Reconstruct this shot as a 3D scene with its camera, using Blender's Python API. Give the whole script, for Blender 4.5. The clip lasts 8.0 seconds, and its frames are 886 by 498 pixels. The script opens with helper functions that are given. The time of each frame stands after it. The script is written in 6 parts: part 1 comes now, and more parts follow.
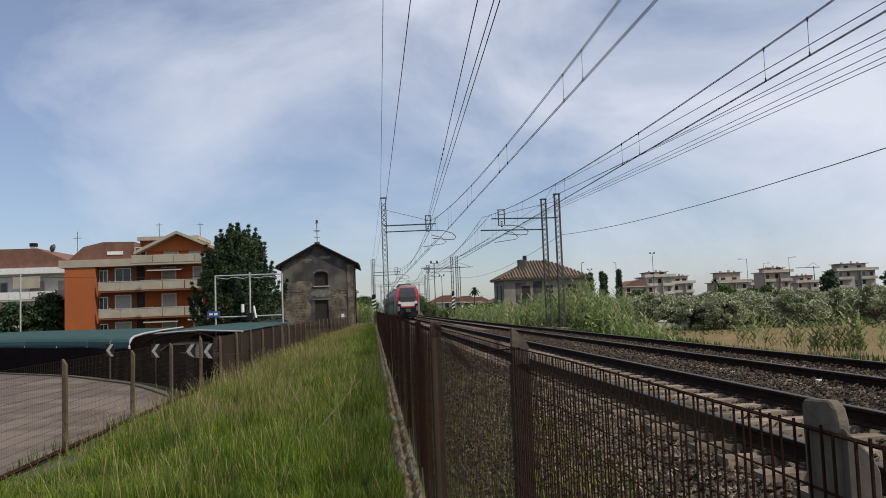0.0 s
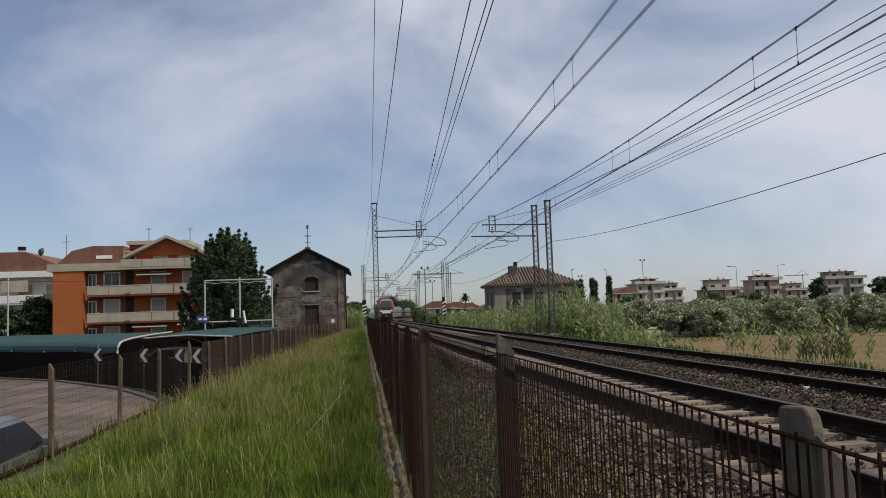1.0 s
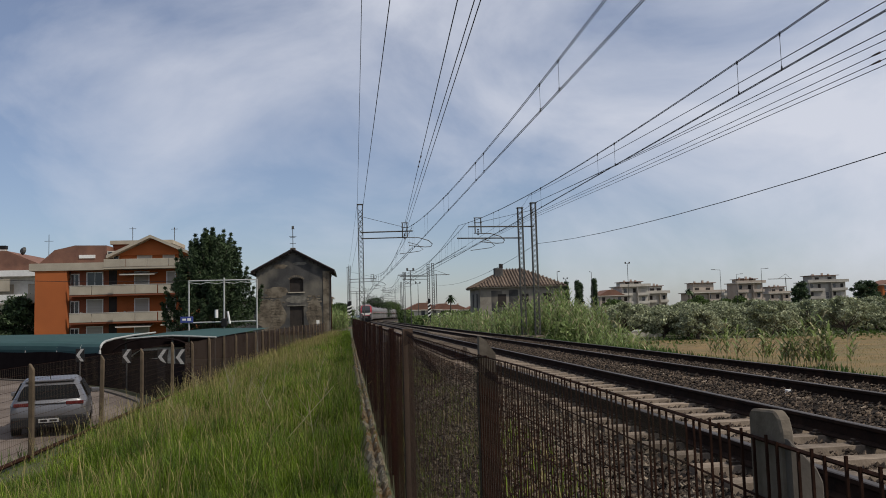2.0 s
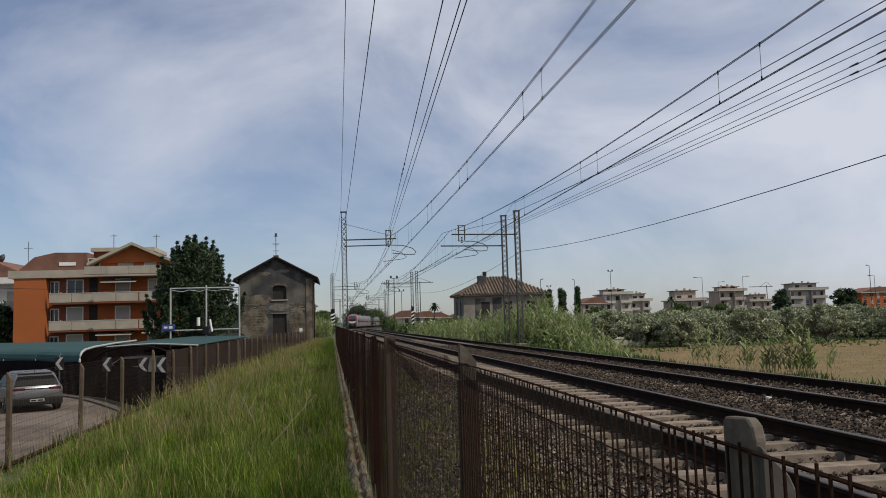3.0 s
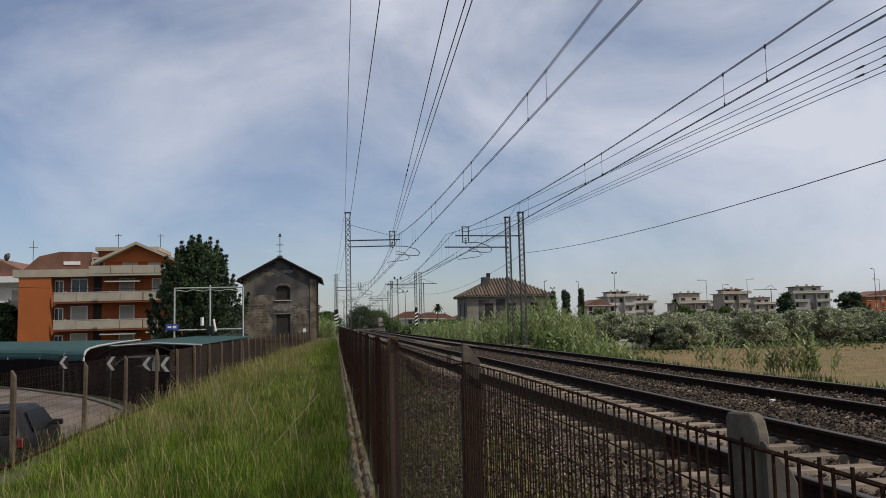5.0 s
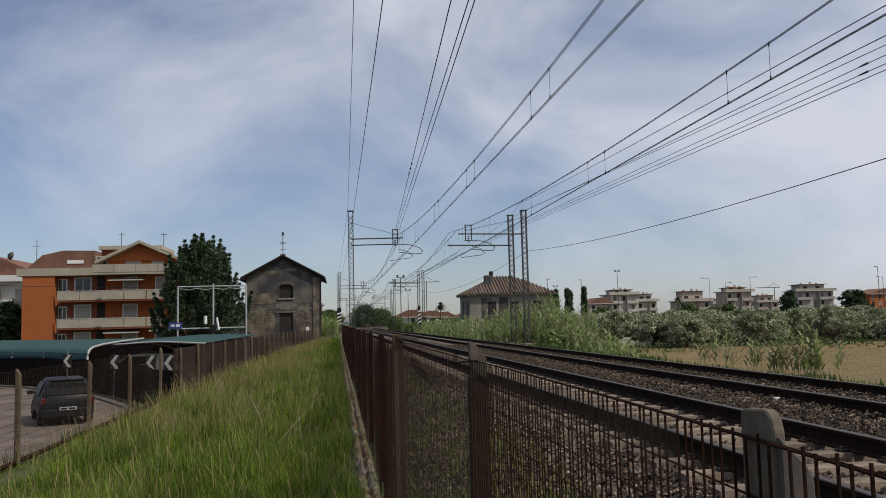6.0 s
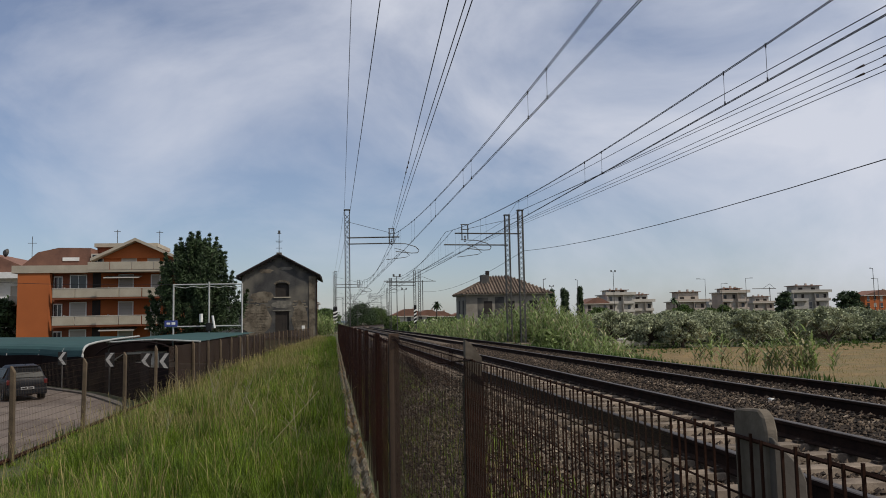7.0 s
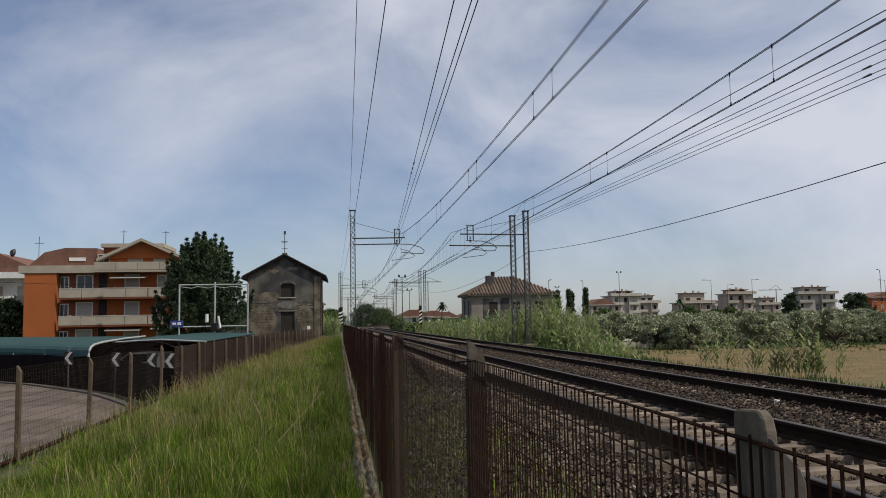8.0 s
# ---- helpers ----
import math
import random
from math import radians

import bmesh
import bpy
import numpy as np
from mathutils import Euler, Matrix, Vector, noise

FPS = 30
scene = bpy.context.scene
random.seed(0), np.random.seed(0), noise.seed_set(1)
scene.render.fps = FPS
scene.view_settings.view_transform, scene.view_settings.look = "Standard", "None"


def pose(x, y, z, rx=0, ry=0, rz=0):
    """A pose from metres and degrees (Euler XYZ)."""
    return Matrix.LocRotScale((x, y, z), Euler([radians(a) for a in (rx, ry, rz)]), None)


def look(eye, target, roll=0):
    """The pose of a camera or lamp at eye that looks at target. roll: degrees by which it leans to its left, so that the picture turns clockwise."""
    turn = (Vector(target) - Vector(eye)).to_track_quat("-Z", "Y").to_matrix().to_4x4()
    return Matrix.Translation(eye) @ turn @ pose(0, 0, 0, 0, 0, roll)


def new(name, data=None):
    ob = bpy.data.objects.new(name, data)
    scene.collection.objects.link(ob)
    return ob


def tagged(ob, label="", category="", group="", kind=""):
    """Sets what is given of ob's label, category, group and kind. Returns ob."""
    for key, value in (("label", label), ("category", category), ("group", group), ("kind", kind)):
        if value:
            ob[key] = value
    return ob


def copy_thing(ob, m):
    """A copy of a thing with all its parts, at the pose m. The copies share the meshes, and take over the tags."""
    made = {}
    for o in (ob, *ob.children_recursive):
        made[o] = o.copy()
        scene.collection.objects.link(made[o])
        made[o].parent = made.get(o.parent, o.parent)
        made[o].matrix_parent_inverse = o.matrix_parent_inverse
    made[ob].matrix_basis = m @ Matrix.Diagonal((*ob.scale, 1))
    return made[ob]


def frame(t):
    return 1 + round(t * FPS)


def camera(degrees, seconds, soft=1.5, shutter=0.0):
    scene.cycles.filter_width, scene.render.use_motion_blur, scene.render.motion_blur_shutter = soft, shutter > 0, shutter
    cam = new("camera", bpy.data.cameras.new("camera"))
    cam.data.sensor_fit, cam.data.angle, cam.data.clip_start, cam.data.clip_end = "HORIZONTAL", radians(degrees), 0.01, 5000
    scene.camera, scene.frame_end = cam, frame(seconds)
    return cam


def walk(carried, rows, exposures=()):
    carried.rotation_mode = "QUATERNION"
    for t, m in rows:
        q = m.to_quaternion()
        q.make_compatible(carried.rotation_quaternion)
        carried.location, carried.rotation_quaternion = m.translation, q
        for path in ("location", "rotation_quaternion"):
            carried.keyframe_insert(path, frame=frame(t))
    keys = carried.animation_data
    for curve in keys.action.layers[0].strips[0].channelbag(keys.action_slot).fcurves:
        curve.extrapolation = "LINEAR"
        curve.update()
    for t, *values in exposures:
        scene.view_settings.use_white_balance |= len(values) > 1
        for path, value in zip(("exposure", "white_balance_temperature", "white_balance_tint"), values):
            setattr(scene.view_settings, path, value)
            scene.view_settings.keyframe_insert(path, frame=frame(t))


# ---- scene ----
cam = camera(58.0, 8.0, soft=0.95)
walk(cam, [
    (0.0, pose(-0.040, 0, 1.131, 94.196, 2.186, -5.055)),
    (0.5, pose(-0.032, 0, 1.130, 94.533, 2.046, -5.545)),
    (1.0, pose(-0.026, 0, 1.130, 94.592, 1.920, -5.734)),
    (1.5, pose(-0.019, 0, 1.130, 94.528, 1.756, -6.097)),
    (3.0, pose(-0.004, 0, 1.130, 95.193, 1.676, -7.937)),
    (3.5, pose(0.000, 0, 1.130, 95.250, 1.700, -8.000)),
    (4.0, pose(0.001, 0, 1.126, 95.368, 1.651, -8.003)),
    (4.5, pose(0.001, 0, 1.123, 95.354, 1.437, -7.849)),
    (6.0, pose(-0.017, 0, 1.121, 95.171, 1.413, -7.491)),
    (6.5, pose(-0.016, 0, 1.120, 95.176, 1.260, -7.589)),
    (7.0, pose(-0.015, 0, 1.120, 95.118, 1.116, -7.776)),
    (7.5, pose(-0.011, 0, 1.119, 95.106, 0.965, -7.661)),
    (8.0, pose(-0.008, 0, 1.119, 95.177, 0.991, -7.395)),
], exposures=[(0, 0.2), (0.5, 0.1), (1.0, 0.0), (3.0, -0.03), (8, -0.03)])

# ---- light ----
SUN = Vector((0.55, -0.34, 0.80)).normalized()
EL, AZ = math.asin(SUN.z), math.atan2(SUN.x, SUN.y)


def make_world():
    w = bpy.data.worlds.new("sky")
    scene.world = w
    w.use_nodes = True
    nt = w.node_tree
    n, l = nt.nodes, nt.links
    bg = n["Background"]
    sky = n.new("ShaderNodeTexSky")
    sky.sky_type, sky.sun_disc = "NISHITA", False
    sky.sun_elevation, sky.sun_rotation = EL, AZ
    sky.air_density, sky.dust_density, sky.ozone_density = 1.0, 0.6, 2.5
    # thin layered cloud
    tc = n.new("ShaderNodeTexCoord")
    mp = n.new("ShaderNodeMapping")
    mp.inputs["Scale"].default_value = (1.0, 1.0, 1.5)
    mp.inputs["Rotation"].default_value = (0.3, 0.55, 0.3)
    n1 = n.new("ShaderNodeTexNoise")
    n1.inputs["Scale"].default_value, n1.inputs["Detail"].default_value = 2.5, 8
    n1.inputs["Roughness"].default_value, n1.inputs["Distortion"].default_value = 0.55, 0.45
    ramp = n.new("ShaderNodeValToRGB")
    ramp.color_ramp.elements[0].position, ramp.color_ramp.elements[1].position = 0.36, 0.68
    ramp.color_ramp.elements[0].color, ramp.color_ramp.elements[1].color = (0.16,) * 3 + (1,), (0.92,) * 3 + (1,)
    mix = n.new("ShaderNodeMixRGB")
    mix.inputs[2].default_value = CLOUD
    l.new(tc.outputs["Generated"], mp.inputs["Vector"])
    l.new(mp.outputs[0], n1.inputs["Vector"])
    # cloud thickens upwards and towards the sun's side
    dot, add = n.new("ShaderNodeVectorMath"), n.new("ShaderNodeMath")
    dot.operation, add.operation = "DOT_PRODUCT", "MULTIPLY_ADD"
    dot.inputs[1].default_value = (0.6, 0.0, 0.8)
    l.new(tc.outputs["Generated"], dot.inputs[0])
    l.new(dot.outputs["Value"], add.inputs[0])
    add.inputs[1].default_value = 0.44
    shift = n.new("ShaderNodeMath")
    shift.operation = "SUBTRACT"
    l.new(n1.outputs["Fac"], shift.inputs[0])
    shift.inputs[1].default_value = 0.125
    l.new(shift.outputs[0], add.inputs[2])
    l.new(add.outputs[0], ramp.inputs["Fac"])
    tint = n.new("ShaderNodeMixRGB")
    tint.blend_type = "MULTIPLY"
    tint.inputs[0].default_value, tint.inputs[2].default_value = 1.0, (0.92, 0.945, 1.05, 1)
    l.new(sky.outputs[0], tint.inputs[1])
    l.new(ramp.outputs["Color"], mix.inputs[0])
    l.new(tint.outputs[0], mix.inputs[1])
    l.new(mix.outputs[0], bg.inputs["Color"])
    bg.inputs["Strength"].default_value = 0.085


CLOUD = (7.9, 8.2, 9.2, 1)
make_world()
sun = new("sun", bpy.data.lights.new("sun", "SUN"))
sun.data.energy, sun.data.angle, sun.data.color = 3.3, radians(1.5), (1.0, 0.93, 0.82)
sun.matrix_world = look(SUN * 100, (0, 0, 0))


# ---- materials ----
def mat(name, c1, c2=None, scale=4.0, rough=0.8, bump=0.15, metal=0.0, fine=60.0, island=0.0, rand=0.0, stain=None, stretch=(1, 1, 1), alpha=1.0, spec=0.3, trans=0.0):
    """A surface of two colours in two scales of noise, with fine relief; stain: a third colour in large patches."""
    m = bpy.data.materials.new(name)
    m.use_nodes = True
    n, l = m.node_tree.nodes, m.node_tree.links
    b = n["Principled BSDF"]
    b.inputs["Roughness"].default_value, b.inputs["Metallic"].default_value = rough, metal
    b.inputs["Specular IOR Level"].default_value = spec
    c2 = c2 or tuple(v * 0.75 for v in c1)
    tc, mp = n.new("ShaderNodeTexCoord"), n.new("ShaderNodeMapping")
    mp.inputs["Scale"].default_value = stretch
    l.new(tc.outputs["Object"], mp.inputs["Vector"])
    big, small = n.new("ShaderNodeTexNoise"), n.new("ShaderNodeTexNoise")
    big.inputs["Scale"].default_value, small.inputs["Scale"].default_value = scale, fine
    big.inputs["Detail"].default_value, small.inputs["Detail"].default_value = 6, 3
    for t in (big, small):
        l.new(mp.outputs[0], t.inputs["Vector"])
    mixf = n.new("ShaderNodeMath")
    mixf.operation = "MULTIPLY_ADD"
    l.new(small.outputs["Fac"], mixf.inputs[0])
    mixf.inputs[1].default_value = 0.45
    l.new(big.outputs["Fac"], mixf.inputs[2])
    ramp = n.new("ShaderNodeValToRGB")
    e = ramp.color_ramp.elements
    e[0].position, e[1].position = 0.52, 0.92
    e[0].color, e[1].color = (*c1, 1), (*c2, 1)
    l.new(mixf.outputs[0], ramp.inputs["Fac"])
    out = ramp.outputs["Color"]
    if stain:
        sn, sr, sm = n.new("ShaderNodeTexNoise"), n.new("ShaderNodeValToRGB"), n.new("ShaderNodeMixRGB")
        sn.inputs["Scale"].default_value, sn.inputs["Detail"].default_value = scale * 0.35, 8
        sr.color_ramp.elements[0].position, sr.color_ramp.elements[1].position = 0.48, 0.6
        l.new(mp.outputs[0], sn.inputs["Vector"])
        l.new(sn.outputs["Fac"], sr.inputs["Fac"])
        l.new(sr.outputs["Color"], sm.inputs[0])
        l.new(out, sm.inputs[1])
        sm.inputs[2].default_value = (*stain, 1)
        out = sm.outputs[0]
    if island or rand:
        info = n.new("ShaderNodeNewGeometry") if island else n.new("ShaderNodeObjectInfo")
        hv, mr = n.new("ShaderNodeHueSaturation"), n.new("ShaderNodeMapRange")
        amt = island or rand
        mr.inputs["To Min"].default_value, mr.inputs["To Max"].default_value = 1 - amt, 1 + amt
        l.new(info.outputs["Random Per Island" if island else "Random"], mr.inputs["Value"])
        l.new(mr.outputs[0], hv.inputs["Value"])
        l.new(out, hv.inputs["Color"])
        out = hv.outputs[0]
    l.new(out, b.inputs["Base Color"])
    if bump:
        bp = n.new("ShaderNodeBump")
        bp.inputs["Strength"].default_value, bp.inputs["Distance"].default_value = bump, 0.02
        l.new(mixf.outputs[0], bp.inputs["Height"])
        l.new(bp.outputs[0], b.inputs["Normal"])
    if alpha < 1:
        b.inputs["Alpha"].default_value = alpha
    if trans:
        tl, mx = n.new("ShaderNodeBsdfTranslucent"), n.new("ShaderNodeMixShader")
        l.new(out, tl.inputs["Color"])
        mx.inputs[0].default_value = trans
        l.new(b.outputs[0], mx.inputs[1])
        l.new(tl.outputs[0], mx.inputs[2])
        l.new(mx.outputs[0], n["Material Output"].inputs["Surface"])
    return m


M = dict(
    soil=mat("soil", (0.075, 0.066, 0.032), (0.045, 0.055, 0.02), 0.9, stain=(0.05, 0.06, 0.02)),
    ballast=mat("ballast", (0.044, 0.031, 0.022), (0.014, 0.01, 0.007), 9, 0.95, 0.9, fine=22),
    stones=mat("stones", (0.1, 0.072, 0.05), (0.018, 0.0125, 0.009), 16, 0.95, 0.3, island=0.9),
    rail_side=mat("rail_side", (0.034, 0.018, 0.0115), (0.013, 0.008, 0.006), 5, 0.9, 0.2, metal=0.0, spec=0.1),
    rail_top=mat("rail_top", (0.10, 0.085, 0.075), (0.07, 0.058, 0.05), 3, 0.55, 0.02, metal=0.6),
    concrete=mat("concrete", (0.27, 0.212, 0.158), (0.12, 0.092, 0.068), 5, 0.9, 0.4, rand=0.3),
    clip=mat("clip", (0.06, 0.045, 0.035), None, 20, 0.7, 0.1, metal=0.4),
    road=mat("road", (0.115, 0.088, 0.07), (0.08, 0.061, 0.048), 1.1, 0.92, 0.2, fine=90, stain=(0.14, 0.11, 0.088)),
    kerb=mat("kerb", (0.27, 0.235, 0.17), (0.09, 0.07, 0.042), 9, 0.95, 0.9, fine=45, stain=(0.14, 0.085, 0.035)),
    grass=mat("grass", (0.19, 0.262, 0.022), (0.042, 0.08, 0.008), 2.6, 0.6, 0, island=0.75, trans=0.42),
    dry=mat("dry", (0.3, 0.25, 0.1), (0.2, 0.165, 0.06), 0.9, 0.7, 0, island=0.35, trans=0.3),
    weeds=mat("weeds", (0.065, 0.115, 0.02), (0.04, 0.075, 0.013), 0.5, 0.7, 0, island=0.4, trans=0.3),
    field=mat("field", (0.2, 0.13, 0.052), (0.1, 0.072, 0.03), 0.7, 0.95, 0.6, fine=5.0, stain=(0.13, 0.1, 0.042)),
    post=mat("post", (0.13, 0.095, 0.06), (0.06, 0.043, 0.027), 6, 0.85, 0.25, rand=0.2),
    plate=mat("plate", (0.175, 0.147, 0.115), (0.1, 0.082, 0.062), 8, 0.9, 0.3, spec=0.1),
    rust=mat("rust", (0.035, 0.015, 0.009), (0.016, 0.008, 0.0055), 14, 0.9, 0.3, spec=0.08),
    # upright colour streaks paint the light and shade of the net's folds
    net=mat("net", (0.04, 0.0155, 0.0095), (0.007, 0.0034, 0.0026), 8, 0.95, 0.3, fine=200, stretch=(1, 1, 0.06), alpha=0.47, spec=0.05),
    net_thin=mat("net_thin", (0.085, 0.06, 0.03), (0.05, 0.034, 0.018), 3, 0.95, 0.2, fine=200, alpha=0.3),
    # near-black net; also stands for the shade inside the parking bays
    net_and_bay_shade=mat("net_and_bay_shade", (0.014, 0.0095, 0.0095), (0.009, 0.006, 0.006), 2, 0.95, 0.2, fine=120, spec=0.05),
    net_far=mat("net_far", (0.05, 0.035, 0.028), (0.03, 0.021, 0.017), 1.5, 0.95, 0.2, fine=120, alpha=0.8, spec=0.05),
    teal=mat("teal", (0.03, 0.078, 0.074), (0.022, 0.058, 0.056), 0.6, 0.75, 0.1, fine=40, trans=0.15),
    white_tube=mat("white_tube", (0.42, 0.42, 0.4), (0.3, 0.3, 0.285), 5, 0.5, 0.05),
    galv=mat("galv", (0.1, 0.097, 0.09), (0.055, 0.053, 0.049), 6, 0.6, 0.1, metal=0.3),
    wire=mat("wire", (0.035, 0.033, 0.034), None, 3, 0.6, 0, metal=0.5),
    insulator=mat("insulator", (0.08, 0.05, 0.04), None, 3, 0.3, 0),
    black=mat("black", (0.012, 0.012, 0.013), None, 5, 0.6, 0.05, spec=0.2),
    white=mat("white", (0.72, 0.71, 0.68), (0.6, 0.59, 0.56), 3, 0.6, 0.05),
    blue=mat("blue", (0.05, 0.07, 0.24), None, 3, 0.5, 0),
    plaster_old=mat("plaster_old", (0.075, 0.072, 0.069), (0.036, 0.035, 0.035), 0.8, 0.95, 0.6, fine=9, stain=(0.135, 0.122, 0.1)),
    stone_old=mat("stone_old", (0.155, 0.126, 0.092), (0.06, 0.049, 0.037), 2.5, 0.95, 0.8, fine=12, stain=(0.18, 0.152, 0.115)),
    beige_worn=mat("beige_worn", (0.2, 0.185, 0.155), (0.1, 0.092, 0.078), 3, 0.95, 0.4, fine=14),
    plaster_pale=mat("plaster_pale", (0.3, 0.27, 0.225), (0.16, 0.142, 0.118), 0.6, 0.95, 0.5, fine=9, stain=(0.2, 0.178, 0.148)),
    pale_stones=mat("pale_stones", (0.18, 0.147, 0.108), (0.045, 0.035, 0.025), 16, 0.95, 0.3, island=0.8),
    car_silver=mat("car_silver", (0.15, 0.148, 0.155), (0.13, 0.128, 0.135), 2, 0.32, 0.0, metal=0.45, spec=0.45),
    tile_dark=mat("tile_dark", (0.04, 0.03, 0.027), (0.022, 0.017, 0.016), 2, 0.9, 0.3, rand=0.3, island=0),
    tile_red=mat("tile_red", (0.17, 0.125, 0.09), (0.075, 0.052, 0.04), 2, 0.9, 0.3, island=0.45),
    orange=mat("orange", (0.37, 0.105, 0.03), (0.31, 0.088, 0.026), 0.5, 0.9, 0.1, fine=12),
    orange_dark=mat("orange_dark", (0.22, 0.07, 0.034), (0.17, 0.055, 0.028), 0.6, 0.9, 0.1, fine=12),
    beige=mat("beige", (0.4, 0.35, 0.275), (0.31, 0.27, 0.21), 0.8, 0.9, 0.1, fine=14),
    cream=mat("cream", (0.5, 0.46, 0.4), (0.38, 0.35, 0.3), 0.5, 0.9, 0.1, fine=8),
    pinkish=mat("pinkish", (0.42, 0.35, 0.29), (0.33, 0.275, 0.225), 0.4, 0.9, 0.1, fine=8),
    greywall=mat("greywall", (0.36, 0.33, 0.295), (0.27, 0.25, 0.22), 0.4, 0.9, 0.1, fine=8),
    shutter=mat("shutter", (0.4, 0.37, 0.32), (0.32, 0.3, 0.26), 3, 0.7, 0.3, fine=20, stretch=(0.05, 0.05, 8)),
    dark_open=mat("dark_open", (0.035, 0.027, 0.022), (0.022, 0.018, 0.016), 2, 0.8, 0.1),
    glass=mat("glass", (0.03, 0.035, 0.04), None, 1, 0.08, 0, spec=0.6),
    car_glass=mat("car_glass", (0.006, 0.0065, 0.007), None, 1, 0.3, 0, spec=0.06),
    roof_red=mat("roof_red", (0.2, 0.1, 0.07), (0.13, 0.07, 0.05), 0.8, 0.9, 0.2, fine=10),
    arrow=mat("arrow", (0.32, 0.31, 0.3), (0.24, 0.235, 0.225), 3, 0.6, 0.05),
    roof_brown=mat("roof_brown", (0.2, 0.1, 0.068), (0.13, 0.066, 0.048), 1.2, 0.9, 0.3, fine=14),
    kerb_dark=mat("kerb_dark", (0.1, 0.085, 0.07), (0.07, 0.06, 0.05), 2, 0.9, 0.2),
    wood=mat("wood", (0.1, 0.062, 0.04), (0.06, 0.038, 0.026), 5, 0.85, 0.3, stretch=(6, 6, 0.4)),
    bark=mat("bark", (0.11, 0.085, 0.065), (0.06, 0.048, 0.038), 6, 0.95, 0.6),
    olive=mat("olive", (0.4, 0.42, 0.27), (0.14, 0.16, 0.08), 0.9, 0.6, 0, island=0.6, trans=0.2),
    conifer=mat("conifer", (0.05, 0.078, 0.03), (0.02, 0.036, 0.014), 0.8, 0.7, 0, island=0.6, trans=0.1),
    broad=mat("broad", (0.085, 0.13, 0.03), (0.045, 0.075, 0.018), 0.8, 0.6, 0, island=0.5, trans=0.25),
    reed=mat("reed", (0.26, 0.32, 0.12), (0.085, 0.135, 0.038), 0.8, 0.55, 0, island=0.5, trans=0.45),
    reed_dry=mat("reed_dry", (0.36, 0.32, 0.19), (0.25, 0.22, 0.12), 0.8, 0.7, 0, island=0.3, trans=0.2),
    car_dark=mat("car_dark", (0.012, 0.0125, 0.015), (0.01, 0.0105, 0.0125), 2, 0.45, 0.0, metal=0.0, spec=0.12),
    tyre=mat("tyre", (0.02, 0.02, 0.02), None, 9, 0.9, 0.1),
    rim=mat("rim", (0.3, 0.3, 0.31), None, 3, 0.35, 0, metal=0.8),
    red_lens=mat("red_lens", (0.09, 0.008, 0.008), None, 9, 0.25, 0, spec=0.5),
    train_grey=mat("train_grey", (0.17, 0.155, 0.15), (0.125, 0.115, 0.11), 0.7, 0.45, 0.02),
    train_red=mat("train_red", (0.36, 0.022, 0.04), (0.3, 0.018, 0.03), 0.7, 0.35, 0.0, spec=0.5),
    hill=mat("hill", (0.11, 0.15, 0.18), (0.09, 0.125, 0.15), 0.01, 1.0, 0),
)


# ---- mesh helpers ----
def link(name, me, parent=None, label=""):
    ob = new(name, me)
    ob.parent = parent
    if label:
        ob["label"] = label
    return ob


def part(name, bm, material, parent=None, label="", smooth=False):
    me = bpy.data.meshes.new(name)
    bm.normal_update()
    bm.to_mesh(me)
    bm.free()
    for m in (material if isinstance(material, (list, tuple)) else [material]):
        me.materials.append(m)
    if smooth:
        me.shade_smooth()
    return link(name, me, parent, label)


def np_part(name, verts, faces, material, parent=None, label=""):
    me = bpy.data.meshes.new(name)
    me.from_pydata(np.asarray(verts).tolist(), [], np.asarray(faces).tolist() if not isinstance(faces, list) else faces)
    me.materials.append(material)
    return link(name, me, parent, label)


def thing(name, label, category, at=(0, 0, 0), group="", rz=0.0):
    ob = new(name)
    ob.empty_display_size = 0.2
    ob.matrix_world = pose(*at, 0, 0, rz)
    return tagged(ob, label, category, group)


def box(bm, x0, x1, y0, y1, z0, z1, mi=0):
    v = [bm.verts.new(p) for p in ((x0, y0, z0), (x1, y0, z0), (x1, y1, z0), (x0, y1, z0), (x0, y0, z1), (x1, y0, z1), (x1, y1, z1), (x0, y1, z1))]
    for q in ((3, 2, 1, 0), (4, 5, 6, 7), (0, 1, 5, 4), (1, 2, 6, 5), (2, 3, 7, 6), (3, 0, 4, 7)):
        bm.faces.new([v[i] for i in q]).material_index = mi
    return bm


def boxes(*bs):
    bm = bmesh.new()
    for b in bs:
        box(bm, *b)
    return bm


def soft_box(x0, x1, y0, y1, z0, z1, r=0.02):
    bm = boxes((x0, x1, y0, y1, z0, z1))
    bmesh.ops.bevel(bm, geom=bm.edges[:], offset=r, segments=2, affect="EDGES", profile=0.6)
    return bm


def tube(bm, p, q, r, n=6, r2=None):
    p, q = Vector(p), Vector(q)
    d = (q - p).normalized()
    a = d.orthogonal().normalized()
    b = d.cross(a)
    r2 = r if r2 is None else r2
    k = [(math.cos(2 * math.pi * i / n), math.sin(2 * math.pi * i / n)) for i in range(n)]
    A = [bm.verts.new(p + (a * c + b * s) * r) for c, s in k]
    B = [bm.verts.new(q + (a * c + b * s) * r2) for c, s in k]
    for i in range(n):
        bm.faces.new((A[i], A[(i + 1) % n], B[(i + 1) % n], B[i]))
    bm.faces.new(A[::-1])
    bm.faces.new(B)
    return bm


